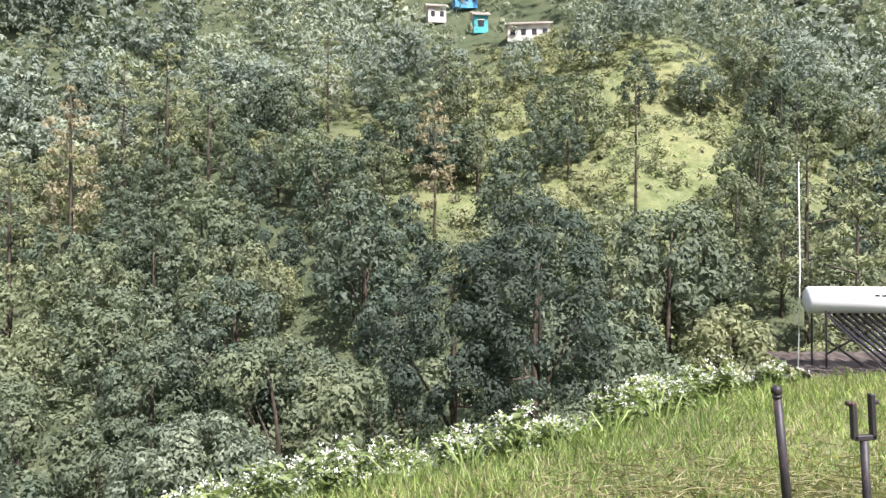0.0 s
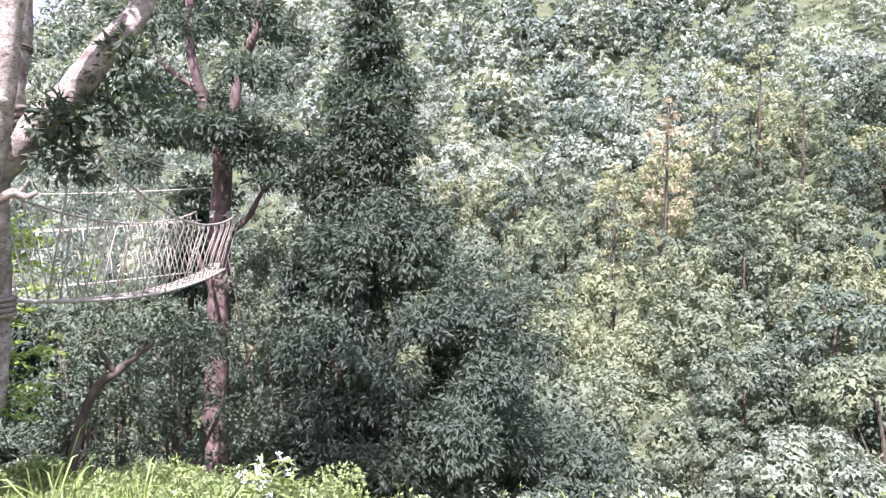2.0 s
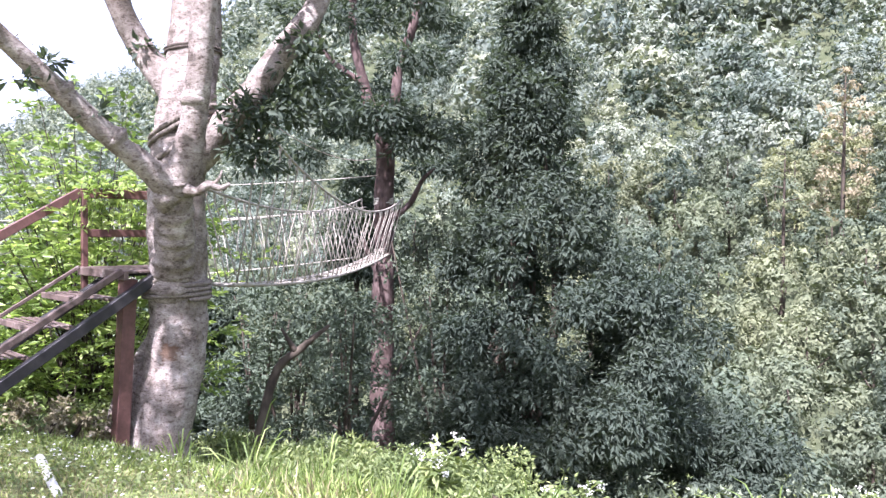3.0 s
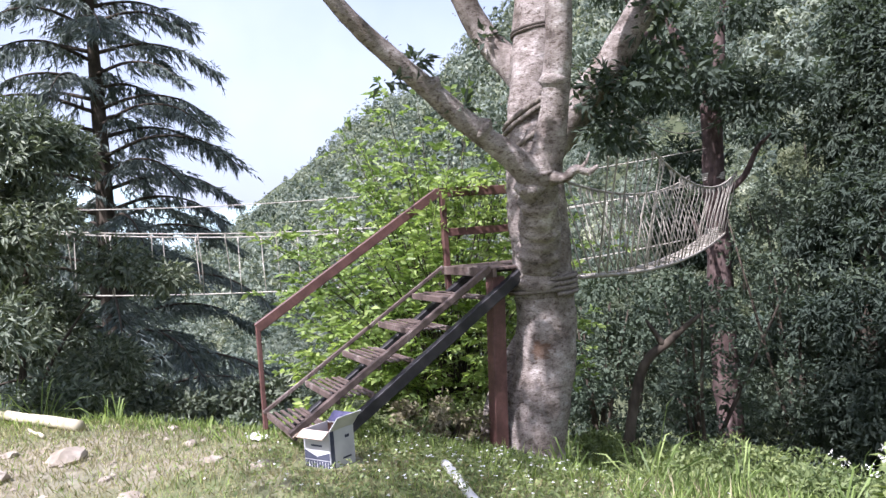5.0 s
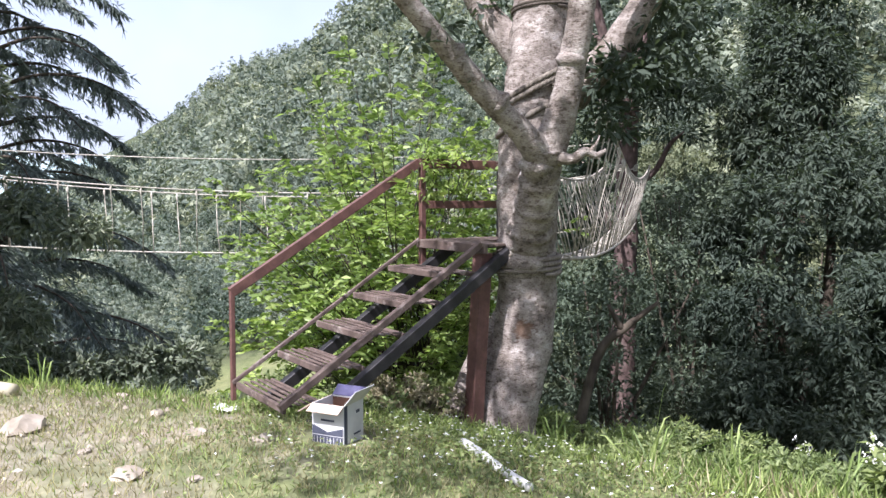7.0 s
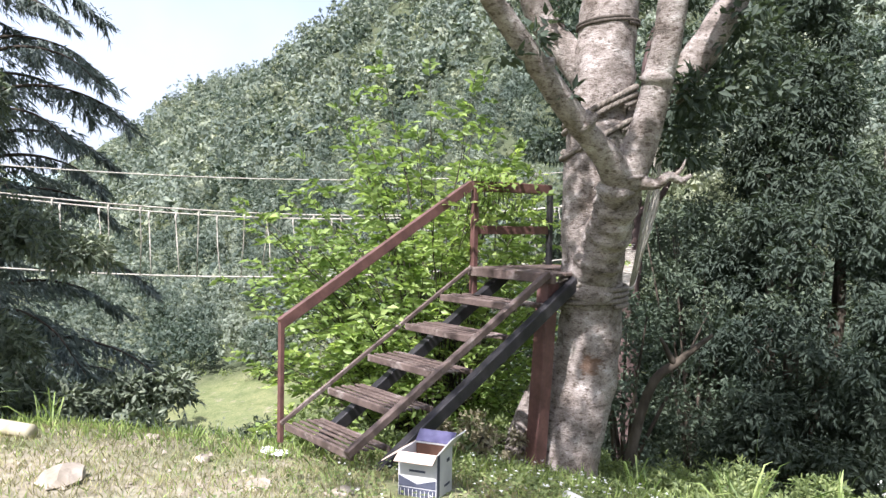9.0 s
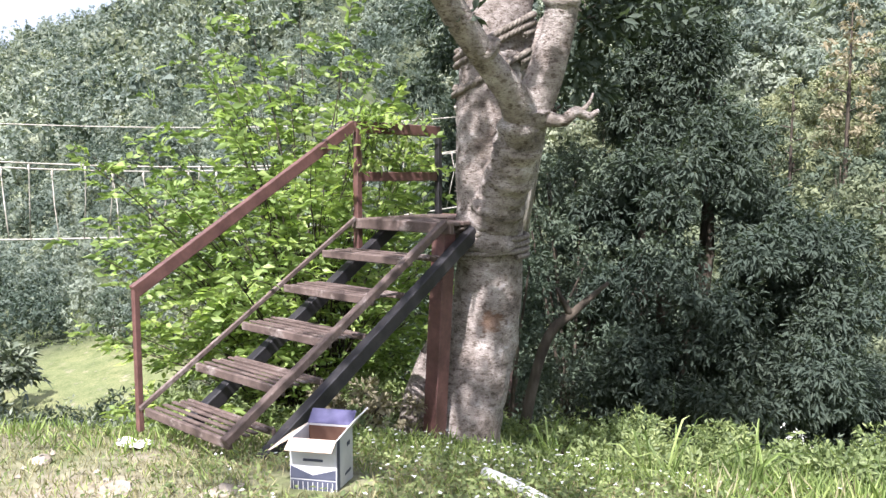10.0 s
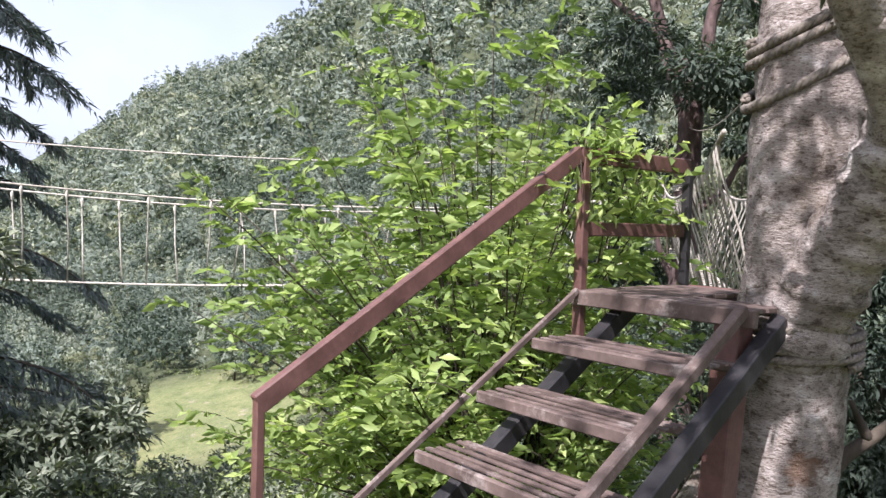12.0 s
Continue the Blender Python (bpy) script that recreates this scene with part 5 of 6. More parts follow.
def undergrowth():
    """Low bushes and weeds that close the slope between the trees."""
    rng = np.random.default_rng(78)
    n = 8000
    x = rng.uniform(-120, 60, n)
    y = rng.uniform(-25, 110, n)
    d = edge_distance(x, y)
    r = np.hypot(x, y)
    keep = (d > 12) & (rng.random(n) < np.clip(45 / r, 0, 1)) & ~(np.hypot((x + 77) / 15, (y - 18) / 6) < 1)
    x, y, r = x[keep], y[keep], r[keep]
    z = ground_z(x, y)
    s = rng.uniform(0.5, 1.3, len(x))
    blobs = np.stack([x, y, z + 0.3 * s, s, s, s * rng.uniform(0.6, 1.1, len(x))], 1)
    for name, mat, sel, cl in (("undergrowth", LEAF_WEED, np.arange(len(x)) % 3 == 0, 30000), ("undergrowth", LEAF_HILL, np.arange(len(x)) % 3 > 0, 40000)):
        v, t = lobed_crown(blobs[sel], cl, 0.24, 0.13, rng, 0.35, 0.2, (0, 0, -300))
        tagged(put(name, quick_mesh(name, v, t, mat)), "low weedy bushes covering the valley slope", "undergrowth", kind="stuff")
    # sunlit weeds in the gaps between the trees
    wy = rng.uniform(19, 37, 260)
    wx = np.where(np.arange(260) % 2 == 0, -0.33 * wy, -1.6 - 0.07 * wy) + rng.normal(0, 1.0, 260)
    ws = rng.uniform(0.3, 0.75, 260)
    v, t = lobed_crown(np.stack([wx, wy, ground_z(wx, wy) + 0.3 * ws, ws, ws, ws], 1), 17000, 0.17, 0.095, rng, 0.35, 0.2, (0, 20, -300))
    tagged(put("undergrowth", quick_mesh("undergrowth", v, t, LEAF_WEED)), "bright sunlit weeds in gaps between trees", "undergrowth", kind="stuff")
    # scattered bushes over the terraced spur
    sy = rng.uniform(52, 118, 620)
    sx = rng.uniform(1, np.interp(sy, [52, 76, 92, 118], [16, 33, 28, 16]))
    ss = rng.uniform(0.3, 1.0, len(sx)) ** 1.5 * 1.3
    sb = np.stack([sx, sy, ground_z(sx, sy) + 0.3 * ss, ss, ss, ss], 1)
    v, t = lobed_crown(sb, 26000, 0.32, 0.2, rng, 0.3, 0.12, (0, 60, -300))
    tagged(put("undergrowth", quick_mesh("undergrowth", v, t, LEAF_PALE)), "scattered green bushes over a grassy terraced spur", "undergrowth", kind="stuff")
    # close below the brink of the lawn
    m = 2300
    x = rng.uniform(-20, 9, m)
    y = rng.uniform(-8, 20, m)
    d = edge_distance(x, y)
    keep = (d > np.where(x > -5.5, 0.25, np.where(x < -11.5, 0.7, 2.2))) & (d < 15) & ~((np.hypot(x + 8, y - 2.3) < 1.4))
    x, y, d = x[keep], y[keep], d[keep]
    z = ground_z(x, y)
    s = rng.uniform(0.25, 0.6, len(x)) * np.clip(d / 5, 0.5, 1.4)
    blobs = np.stack([x, y, z + 0.35 * s, s, s, s], 1)
    # the strip past the stairs, closely grown
    bx, by = rng.uniform(-18, -11.3, 520), rng.uniform(-4, 6, 520)
    bs = rng.uniform(0.12, 0.34, 520)
    deep = edge_distance(bx, by) > 0.5
    bx, by, bs = bx[deep], by[deep], bs[deep]
    v, t = crown_data(np.stack([bx, by, ground_z(bx, by) + 0.25 * bs, bs, bs, bs], 1), 5200, 4, 0.09, 0.035, rng, 0.1, 0.3, 0.2)
    tagged(put("undergrowth", quick_mesh("undergrowth", v, t, LEAF_BUSH)), "low green weeds along the lawn's brink", "undergrowth", kind="stuff")
    for mat, k, cl in ((LEAF_WEED, 0, 5000), (LEAF_BUSH, 1, 9000)):
        sel = (np.arange(len(x)) % 3 == 0) == (k == 0)
        v, t = crown_data(blobs[sel], cl, 4, 0.085, 0.04, rng, 0.2, 0.3, 0.2)
        tagged(put("undergrowth", quick_mesh("undergrowth", v, t, mat)), "green weeds and low shrubs below the lawn", "undergrowth", kind="stuff")


undergrowth()


def far_ridge():
    """Far ridge that closes the valley, blue haze painted into its colour and glow."""
    m, n, l, p = material("painted_haze_ridge", 1.0, 0, 0.0)
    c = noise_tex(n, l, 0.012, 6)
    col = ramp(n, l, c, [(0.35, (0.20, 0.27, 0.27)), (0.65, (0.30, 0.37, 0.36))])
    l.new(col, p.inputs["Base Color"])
    # a faint glow lightens the ridge in place of real haze
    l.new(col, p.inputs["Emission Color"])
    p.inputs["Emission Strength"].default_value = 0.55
    verts, faces = [], []
    k = 160
    for i in range(k + 1):
        yaw = radians(74 + 40 * i / k)
        R = 1500
        el = np.interp(74 + 40 * i / k, [74, 80, 85, 89, 94, 99, 104, 114], [3.6, 3.2, 2.6, 2.2, 4.4, 7.2, 8.6, 9.5])
        el += 0.18 * noise.noise(Vector((i * 0.31, 0, 0))) + 0.10 * noise.noise(Vector((i * 1.7, 3, 0)))
        bx, by = -math.sin(yaw) * R, math.cos(yaw) * R
        verts += [(bx, by, -80), (bx * 1.12, by * 1.12, math.tan(radians(el)) * R * 1.12), (bx * 1.3, by * 1.3, -80)]
    for i in range(k):
        q = i * 3
        faces += [(q, q + 3, q + 4, q + 1), (q + 1, q + 4, q + 5, q + 2)]
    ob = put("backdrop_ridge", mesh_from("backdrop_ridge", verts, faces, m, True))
    tagged(ob, "wooded ridge far across the valley with painted blue haze", "ridge", kind="structure")


far_ridge()


# ---- lawn: grass, weeds, flowers ----
def grass():
    rng = np.random.default_rng(90)

    def blades(n, x0, x1, y0, y1, lo, hi, length, width, mat, bare=True, name="grass"):
        x, y = rng.uniform(x0, x1, n), rng.uniform(y0, y1, n)
        d = edge_distance(x, y)
        near = np.hypot(x + 7.9, y + 2.0)
        wob = 0.5 + 0.5 * np.sin(x * 2.1 + 1.3) * np.sin(y * 1.9 - 0.4)
        keep = (d > lo) & (d < hi)
        if bare:
            keep &= rng.random(n) < np.clip((near - 0.6) / 2.2, 0.5, 1.0) * (0.45 + 0.55 * wob)
        keep &= np.hypot(x + 6.88, y - 0.07) > 0.24
        x, y = x[keep], y[keep]
        pos = np.stack([x, y, ground_z(x, y) - 0.01], 1)
        lean = rng.normal(0, 0.55, pos.shape)
        lean[:, 2] = 1.0
        v, t = leaves_data(pos, unit(lean), unit(rng.normal(size=pos.shape)), length, width, rng, 0.1)
        tagged(put(name, quick_mesh(name, v, t, mat)), "dry and green grass of an untended lawn", "grass", kind="stuff")

    blades(120000, -11.5, 6, -4, 12, -7.0, 0.6, 0.07, 0.007, GRASS_GREEN)
    blades(100000, -11.5, 6, -4, 12, -7.0, 0.4, 0.07, 0.006, GRASS_DRY)
    blades(22000, -11, -5.5, -4, 1, -7.0, 0.4, 0.06, 0.006, GRASS_DRY, False)
    blades(60000, -6, 9, 1.5, 13, -0.9, 2.2, 0.15, 0.009, GRASS_GREEN, False, "tall_grass")
    blades(20000, -6, 9, 1.5, 13, -0.8, 2.0, 0.17, 0.007, GRASS_DRY, False, "tall_grass")
    blades(16000, -13, -6, -6, 3, -0.6, 2.2, 0.13, 0.009, GRASS_GREEN, False, "tall_grass")
    blades(70000, -6, 7, 2, 12, 0.0, 2.2, 0.20, 0.010, GRASS_GREEN, False, "tall_grass")
    blades(30000, -3, 7, 3.5, 11.5, -4.2, 0.3, 0.13, 0.009, GRASS_GREEN, False, "tall_grass")
    blades(22000, -3, 7, 3.5, 11.5, -4.2, 0.3, 0.11, 0.007, GRASS_DRY, False, "tall_grass")


grass()


def cut_straw():
    """Mown stalks lying about the iron posts."""
    rng = np.random.default_rng(95)
    n = 7500
    x, y = rng.normal(2.1, 1.0, n), rng.normal(4.3, 0.85, n)
    thick = 0.5 + 0.5 * np.sin(x * 3.1 + 0.7 * y) * np.sin(y * 2.7 - 0.5 * x)
    keep = (edge_distance(x, y) < -0.6) & (rng.random(n) < 0.25 + 0.75 * thick)
    x, y = x[keep], y[keep]
    pos = np.stack([x, y, ground_z(x, y) + rng.uniform(0.01, 0.10, len(x))], 1)
    d = rng.normal(0, 1, pos.shape) * [1, 1, 0.16]
    v, t = leaves_data(pos, unit(d), unit(rng.normal(0, 0.4, pos.shape) + [0, 0, 1.0]), 0.17, 0.008, rng, 0.1)
    tagged(put("straw", quick_mesh("straw", v, t, GRASS_DRY)), "cut dry straw lying on the lawn", "straw", kind="stuff")


cut_straw()


def clover():
    """Broad-leaved green patch about the box and the trunk's foot."""
    rng = np.random.default_rng(91)
    n = 9000
    x, y = rng.normal(-6.7, 1.2, n), rng.normal(0.9, 0.8, n)
    keep = (edge_distance(x, y) < 1.6) & (np.hypot(x + 6.88, y - 0.07) > 0.26)
    x, y = x[keep], y[keep]
    pos = np.stack([x, y, ground_z(x, y) + rng.uniform(0, 0.07, len(x))], 1)
    d = rng.normal(0, 1, pos.shape)
    d[:, 2] = np.abs(d[:, 2]) * 0.5
    v, t = leaves_data(pos, unit(d), np.tile([0.0, 0, 1], (len(x), 1)) + rng.normal(0, 0.3, pos.shape), 0.035, 0.02, rng)
    tagged(put("clover", quick_mesh("clover", v, t, LEAF_WEED)), "low green leafy ground cover on the lawn", "ground cover", kind="stuff")
    m = 260
    x, y = rng.normal(-6.4, 1.0, m), rng.normal(1.0, 0.7, m)
    keep = edge_distance(x, y) < 1.2
    x, y = x[keep], y[keep]
    pos = np.repeat(np.stack([x, y, ground_z(x, y) + rng.uniform(0.05, 0.1, len(x))], 1), 6, axis=0)
    d = rng.normal(0, 1, pos.shape)
    d[:, 2] = 0.4
    v, t = leaves_data(pos, unit(d), np.tile([0.0, 0, 1], (len(pos), 1)), 0.014, 0.010, rng)
    tagged(put("blossoms", quick_mesh("blossoms", v, t, PETAL)), "tiny white blossoms in the lawn", "flowers", kind="stuff")


clover()


def flower_weed(seed, h, heads):
    """A tall weed with flat clusters of small white flowers."""
    rng = np.random.default_rng(seed)
    e = new("flowering_weed")
    tagged(e, "tall green weed with clusters of small white flowers", "wildflower", "flowering weeds along the brink")
    stems, lp, ld, fp = [], [], [], []
    for k in range(heads):
        a = rng.uniform(0, 6.28)
        tip = np.array([math.cos(a) * 0.28 * rng.random(), math.sin(a) * 0.28 * rng.random(), h * rng.uniform(0.65, 1.05)])
        p, r = run([(0.03 * math.cos(a), 0.03 * math.sin(a), -0.05), tip * [0.5, 0.5, 0.55], tip], [0.005, 0.004, 0.002], 4)
        stems.append((p, r))
        for q in p[1:]:
            for _ in range(4):
                lp.append(q)
                ld.append(rng.normal(0, 1, 3) * [1, 1, 0.4])
        for _ in range(4):
            c = tip + rng.normal(0, 0.045, 3) * [1, 1, 0.35]
            for _ in range(8):
                fp.append(c + rng.normal(0, 0.012, 3))
    tagged(tubes("stalk", stems, LEAF_WEED, e, sides=3), kind="stuff")
    lp, ld = np.array(lp), np.array(ld)
    v, t = leaves_data(lp, unit(ld), np.tile([0.0, 0, 1], (len(lp), 1)) + rng.normal(0, 0.3, lp.shape), 0.10, 0.045, rng)
    put("leaves", quick_mesh("leaves", v, t, LEAF_WEED), e)
    fp = np.array(fp)
    v, t = leaves_data(fp, unit(rng.normal(size=fp.shape) + [0, 0, 0.8]), unit(rng.normal(size=fp.shape) + [0, 0, 1.0]), 0.018, 0.014, rng)
    tagged(put("blossom", quick_mesh("blossom", v, t, PETAL), e, "small white flowers"), kind="stuff")
    return e


def flowers():
    rng = np.random.default_rng(93)
    kinds = [[flower_weed(600 + k, 0.36 + 0.07 * k, 4 + k), False] for k in range(4)]
    spots = []
    while len(spots) < 36:
        sx, sy = rng.normal(2.7, 0.9), rng.normal(8.6, 1.0)
        d = float(edge_distance(np.array([sx]), np.array([sy]))[0])
        if 0.1 < d < 1.1:
            spots.append((sx, sy))
    while len(spots) < 64:
        sx, sy = rng.uniform(-5.2, 1.5), rng.uniform(3.0, 9.5)
        d = float(edge_distance(np.array([sx]), np.array([sy]))[0])
        if 0.5 < d < 1.6:
            spots.append((sx, sy))
    for cx, cy, n in ((-2.5, 5.3, 4), (-1.7, 5.5, 4), (-0.9, 6.0, 4), (-0.5, 6.6, 5), (0.5, 7.4, 6), (0.9, 7.7, 6)):
        spots += [(cx + rng.normal(0, 0.2), cy + rng.normal(0, 0.16)) for _ in range(n)]
    while len(spots) < 96:
        sx, sy = rng.uniform(-6.6, -5.2), rng.uniform(2.6, 4.5)
        if 1.2 < float(edge_distance(np.array([sx]), np.array([sy]))[0]) < 2.2:
            spots.append((sx, sy))
    for i, (sx, sy) in enumerate(spots):
        slot = kinds[rng.integers(4)]
        e = slot[0] if not slot[1] else copy_thing(slot[0], Matrix.Identity(4))
        slot[1] = True
        e.matrix_world = Matrix.Translation((sx, sy, gz(sx, sy))) @ Matrix.Rotation(rng.uniform(0, 6.28), 4, "Z") @ Matrix.Scale(rng.uniform(0.65, 1.2) * (1.0 if i < 36 else 0.85), 4)


flowers()


def weed_bush(seed, at, wide, high, label, mat=LEAF_WEED):
    rng = np.random.default_rng(seed)
    blobs = [(rng.normal(0, wide * 0.4), rng.normal(0, wide * 0.35), rng.uniform(0.05, high * 0.6), wide * 0.25, wide * 0.25, wide * 0.15) for _ in range(12)]
    return shrub("weed_bush", label, (*at, gz(*at)), blobs, int(650 * wide), 5, 0.055, 0.023, mat, seed, 0.1, 6)


for k, (wx, wy, ww, wh) in enumerate([(-5.6, 3.0, 1.0, 0.45), (-4.9, 3.3, 0.9, 0.4), (-6.3, 2.8, 0.8, 0.35), (-5.3, 3.6, 0.9, 0.5), (-6.9, 3.4, 1.0, 0.5), (-9.6, 0.6, 0.9, 0.6), (-8.9, 1.6, 0.8, 0.7), (-8.5, 0.9, 0.7, 0.45), (-7.3, 3.1, 1.0, 0.5), (-6.5, 3.5, 0.9, 0.4), (-7.9, 3.3, 1.0, 0.55), (-8.7, 3.1, 0.9, 0.6), (-5.8, 3.7, 1.0, 0.6), (-4.2, 3.5, 0.8, 0.4)]):
    weed_bush(700 + k, (wx, wy), ww, wh * 0.9, "leafy light green weeds at the lawn's edge")


for k, (wx, wy) in enumerate(((-8.1, 1.1), (-8.35, 1.4))):
    weed_bush(720 + k, (wx, wy), 0.4, 0.55, "dry brown weeds and vines under the stairs", LEAF_DRY)


def grass_tuft(seed, at, high, n=20):
    rng = np.random.default_rng(seed)
    pos = np.zeros((n, 3)) + rng.normal(0, 0.05, (n, 3)) * [1, 1, 0]
    lean = rng.normal(0, 0.45, (n, 3))
    lean[:, 2] = 1
    lean = unit(lean)
    L = high * rng.uniform(0.5, 1.0, (n, 1))
    side = unit(np.cross(lean, rng.normal(size=(n, 3))))
    out = lean * [1, 1, 0]
    w = 0.006
    pts = [pos, pos + lean * L * 0.5, pos + lean * L * 0.85 + out * L * 0.15, pos + lean * L + out * L * 0.45 - [0, 0, 0.05]]
    v, t = [], []
    for i in range(n):
        b = len(v)
        for k in range(3):
            v += [pts[k][i] - side[i] * w, pts[k][i] + side[i] * w]
        v.append(pts[3][i])
        t += [(b, b + 1, b + 3), (b, b + 3, b + 2), (b + 2, b + 3, b + 5), (b + 2, b + 5, b + 4), (b + 4, b + 5, b + 6)]
    ob = put("grass_tuft", quick_mesh("grass_tuft", np.array(v), np.array(t), GRASS_GREEN))
    ob.location = (*at, gz(*at) - 0.02)
    tagged(ob, "tuft of long arching grass at the brink", "grass tuft", "grass tufts")


for k, (tx, ty, th) in enumerate([(-6.3, 2.2, 0.75), (-6.0, 2.6, 0.65), (-5.3, 2.9, 0.6), (-11.6, -2.9, 0.8), (-11.2, -2.4, 0.7), (-10.4, -1.6, 0.5), (-4.2, 3.3, 0.6), (-3.2, 4.3, 0.6), (-1.5, 5.6, 0.6), (-2.4, 4.8, 0.65), (-0.3, 6.6, 0.6), (-7.0, 1.9, 0.4), (0.6, 7.0, 0.5), (1.1, 7.3, 0.55), (1.6, 7.4, 0.5), (2.1, 7.7, 0.55), (2.6, 7.6, 0.5), (0.2, 6.5, 0.5), (1.4, 6.9, 0.45), (3.2, 7.9, 0.5)]):
    grass_tuft(800 + k, (tx, ty), th)


# ---- loose things on the lawn ----
def stone(seed, at, size, flat):
    rng = np.random.default_rng(seed)
    bm = bmesh.new()
    bmesh.ops.create_icosphere(bm, subdivisions=2, radius=1)
    off = Vector(rng.uniform(0, 50, 3))
    for v in bm.verts:
        v.co *= 1 + 0.45 * noise.noise(v.co * 1.3 + off) + 0.15 * noise.noise(v.co * 4 + off)
    bmesh.ops.scale(bm, vec=(size, size * rng.uniform(0.55, 0.9), size * flat), verts=bm.verts)
    ob = part("stone", bm, STONE)
    ob.location = (*at, gz(*at) + size * flat * 0.25)
    ob.rotation_euler = (0, 0, rng.uniform(0, 3.14))
    tagged(ob, "pale flat stone half sunk in the lawn", "stone", "stones on the lawn")


for k, (sx, sy, ss, fl) in enumerate([(-8.05, -1.72, 0.17, 0.45), (-7.7, -2.2, 0.17, 0.4), (-8.32, -0.84, 0.06, 0.7), (-7.54, -0.71, 0.10, 0.3), (-7.05, -0.38, 0.09, 0.3), (-9.6, -2.9, 0.2, 0.3), (-6.8, -1.2, 0.12, 0.25), (-8.5, -2.2, 0.08, 0.5), (-7.1, -2.3, 0.13, 0.3), (-9.2, -1.0, 0.06, 0.5), (-7.4, -1.4, 0.05, 0.5), (-6.5, -0.9, 0.05, 0.4), (-8.9, -2.6, 0.07, 0.5)]):
    stone(900 + k, (sx, sy), ss, fl)


def pebbles():
    rng = np.random.default_rng(95)
    vs, ts = [], []
    for k in range(170):
        x, y = rng.normal(-7.9, 0.9), rng.normal(-1.7, 0.8)
        s = rng.uniform(0.008, 0.028)
        c = np.array([x, y, gz(x, y) + s * 0.3])
        o = np.array([(1, 0, 0), (-1, 0, 0), (0, 1, 0), (0, -1, 0), (0, 0, 0.7), (0, 0, -0.7)]) * s * rng.uniform(0.6, 1.3, (6, 1))
        b = len(vs)
        vs += list(c + o)
        ts += [(b + i, b + j, b + 4) for i, j in ((0, 2), (2, 1), (1, 3), (3, 0))]
    tagged(put("pebbles", quick_mesh("pebbles", np.array(vs), np.array(ts), STONE)), "small pale pebbles on the bare earth", "pebbles", kind="stuff")


pebbles()


def lying_pole(name, a, b, r, mat, label, cat, taper=1.0):
    pts = np.array([np.array(a) * (1 - t) + np.array(b) * t for t in np.linspace(0, 1, 9)])
    pts[:, 2] += 0.006 * np.sin(np.linspace(0, 7, 9))
    tagged(tubes(name, [(pts, np.linspace(r, r * taper, 9))], mat, None, "", 12, 0.06, 6), label, cat)


lying_pole("log", (-9.40, -1.80, gz(-9.40, -1.80) + 0.05), (-11.1, -2.85, gz(-11.1, -2.85) + 0.10), 0.055, LOG_PALE, "pale peeled log lying on the lawn", "log", 0.9)
lying_pole("stick", (-9.1, -2.05, gz(-9.1, -2.05) + 0.02), (-9.6, -2.25, gz(-9.6, -2.25) + 0.03), 0.02, LOG_PALE, "short pale stick on the lawn", "stick", 0.6)
lying_pole("broken_pole", (-6.42, 0.74, gz(-6.42, 0.74) + 0.05), (-5.55, 0.66, gz(-5.55, 0.66) + 0.03), 0.032, PAPER, "white flaking pole lying in the grass", "pole", 0.8)

bm = bmesh.new()
bmesh.ops.create_grid(bm, x_segments=8, y_segments=6, size=0.5)
bmesh.ops.scale(bm, vec=(0.2, 0.12, 1), verts=bm.verts)
for v in bm.verts:
    v.co.z = 0.03 * noise.noise(v.co * 12) + 0.03 * abs(v.co.x) * 4
bmesh.ops.solidify(bm, geom=bm.faces[:], thickness=0.003)
scrap = part("paper_scrap", bm, PAPER)
scrap.location = (-8.42, -0.30, gz(-8.42, -0.30) + 0.035)
scrap.rotation_euler = (0, 0, 0.5)
tagged(scrap, "crumpled white paper scrap by the stair foot", "paper")


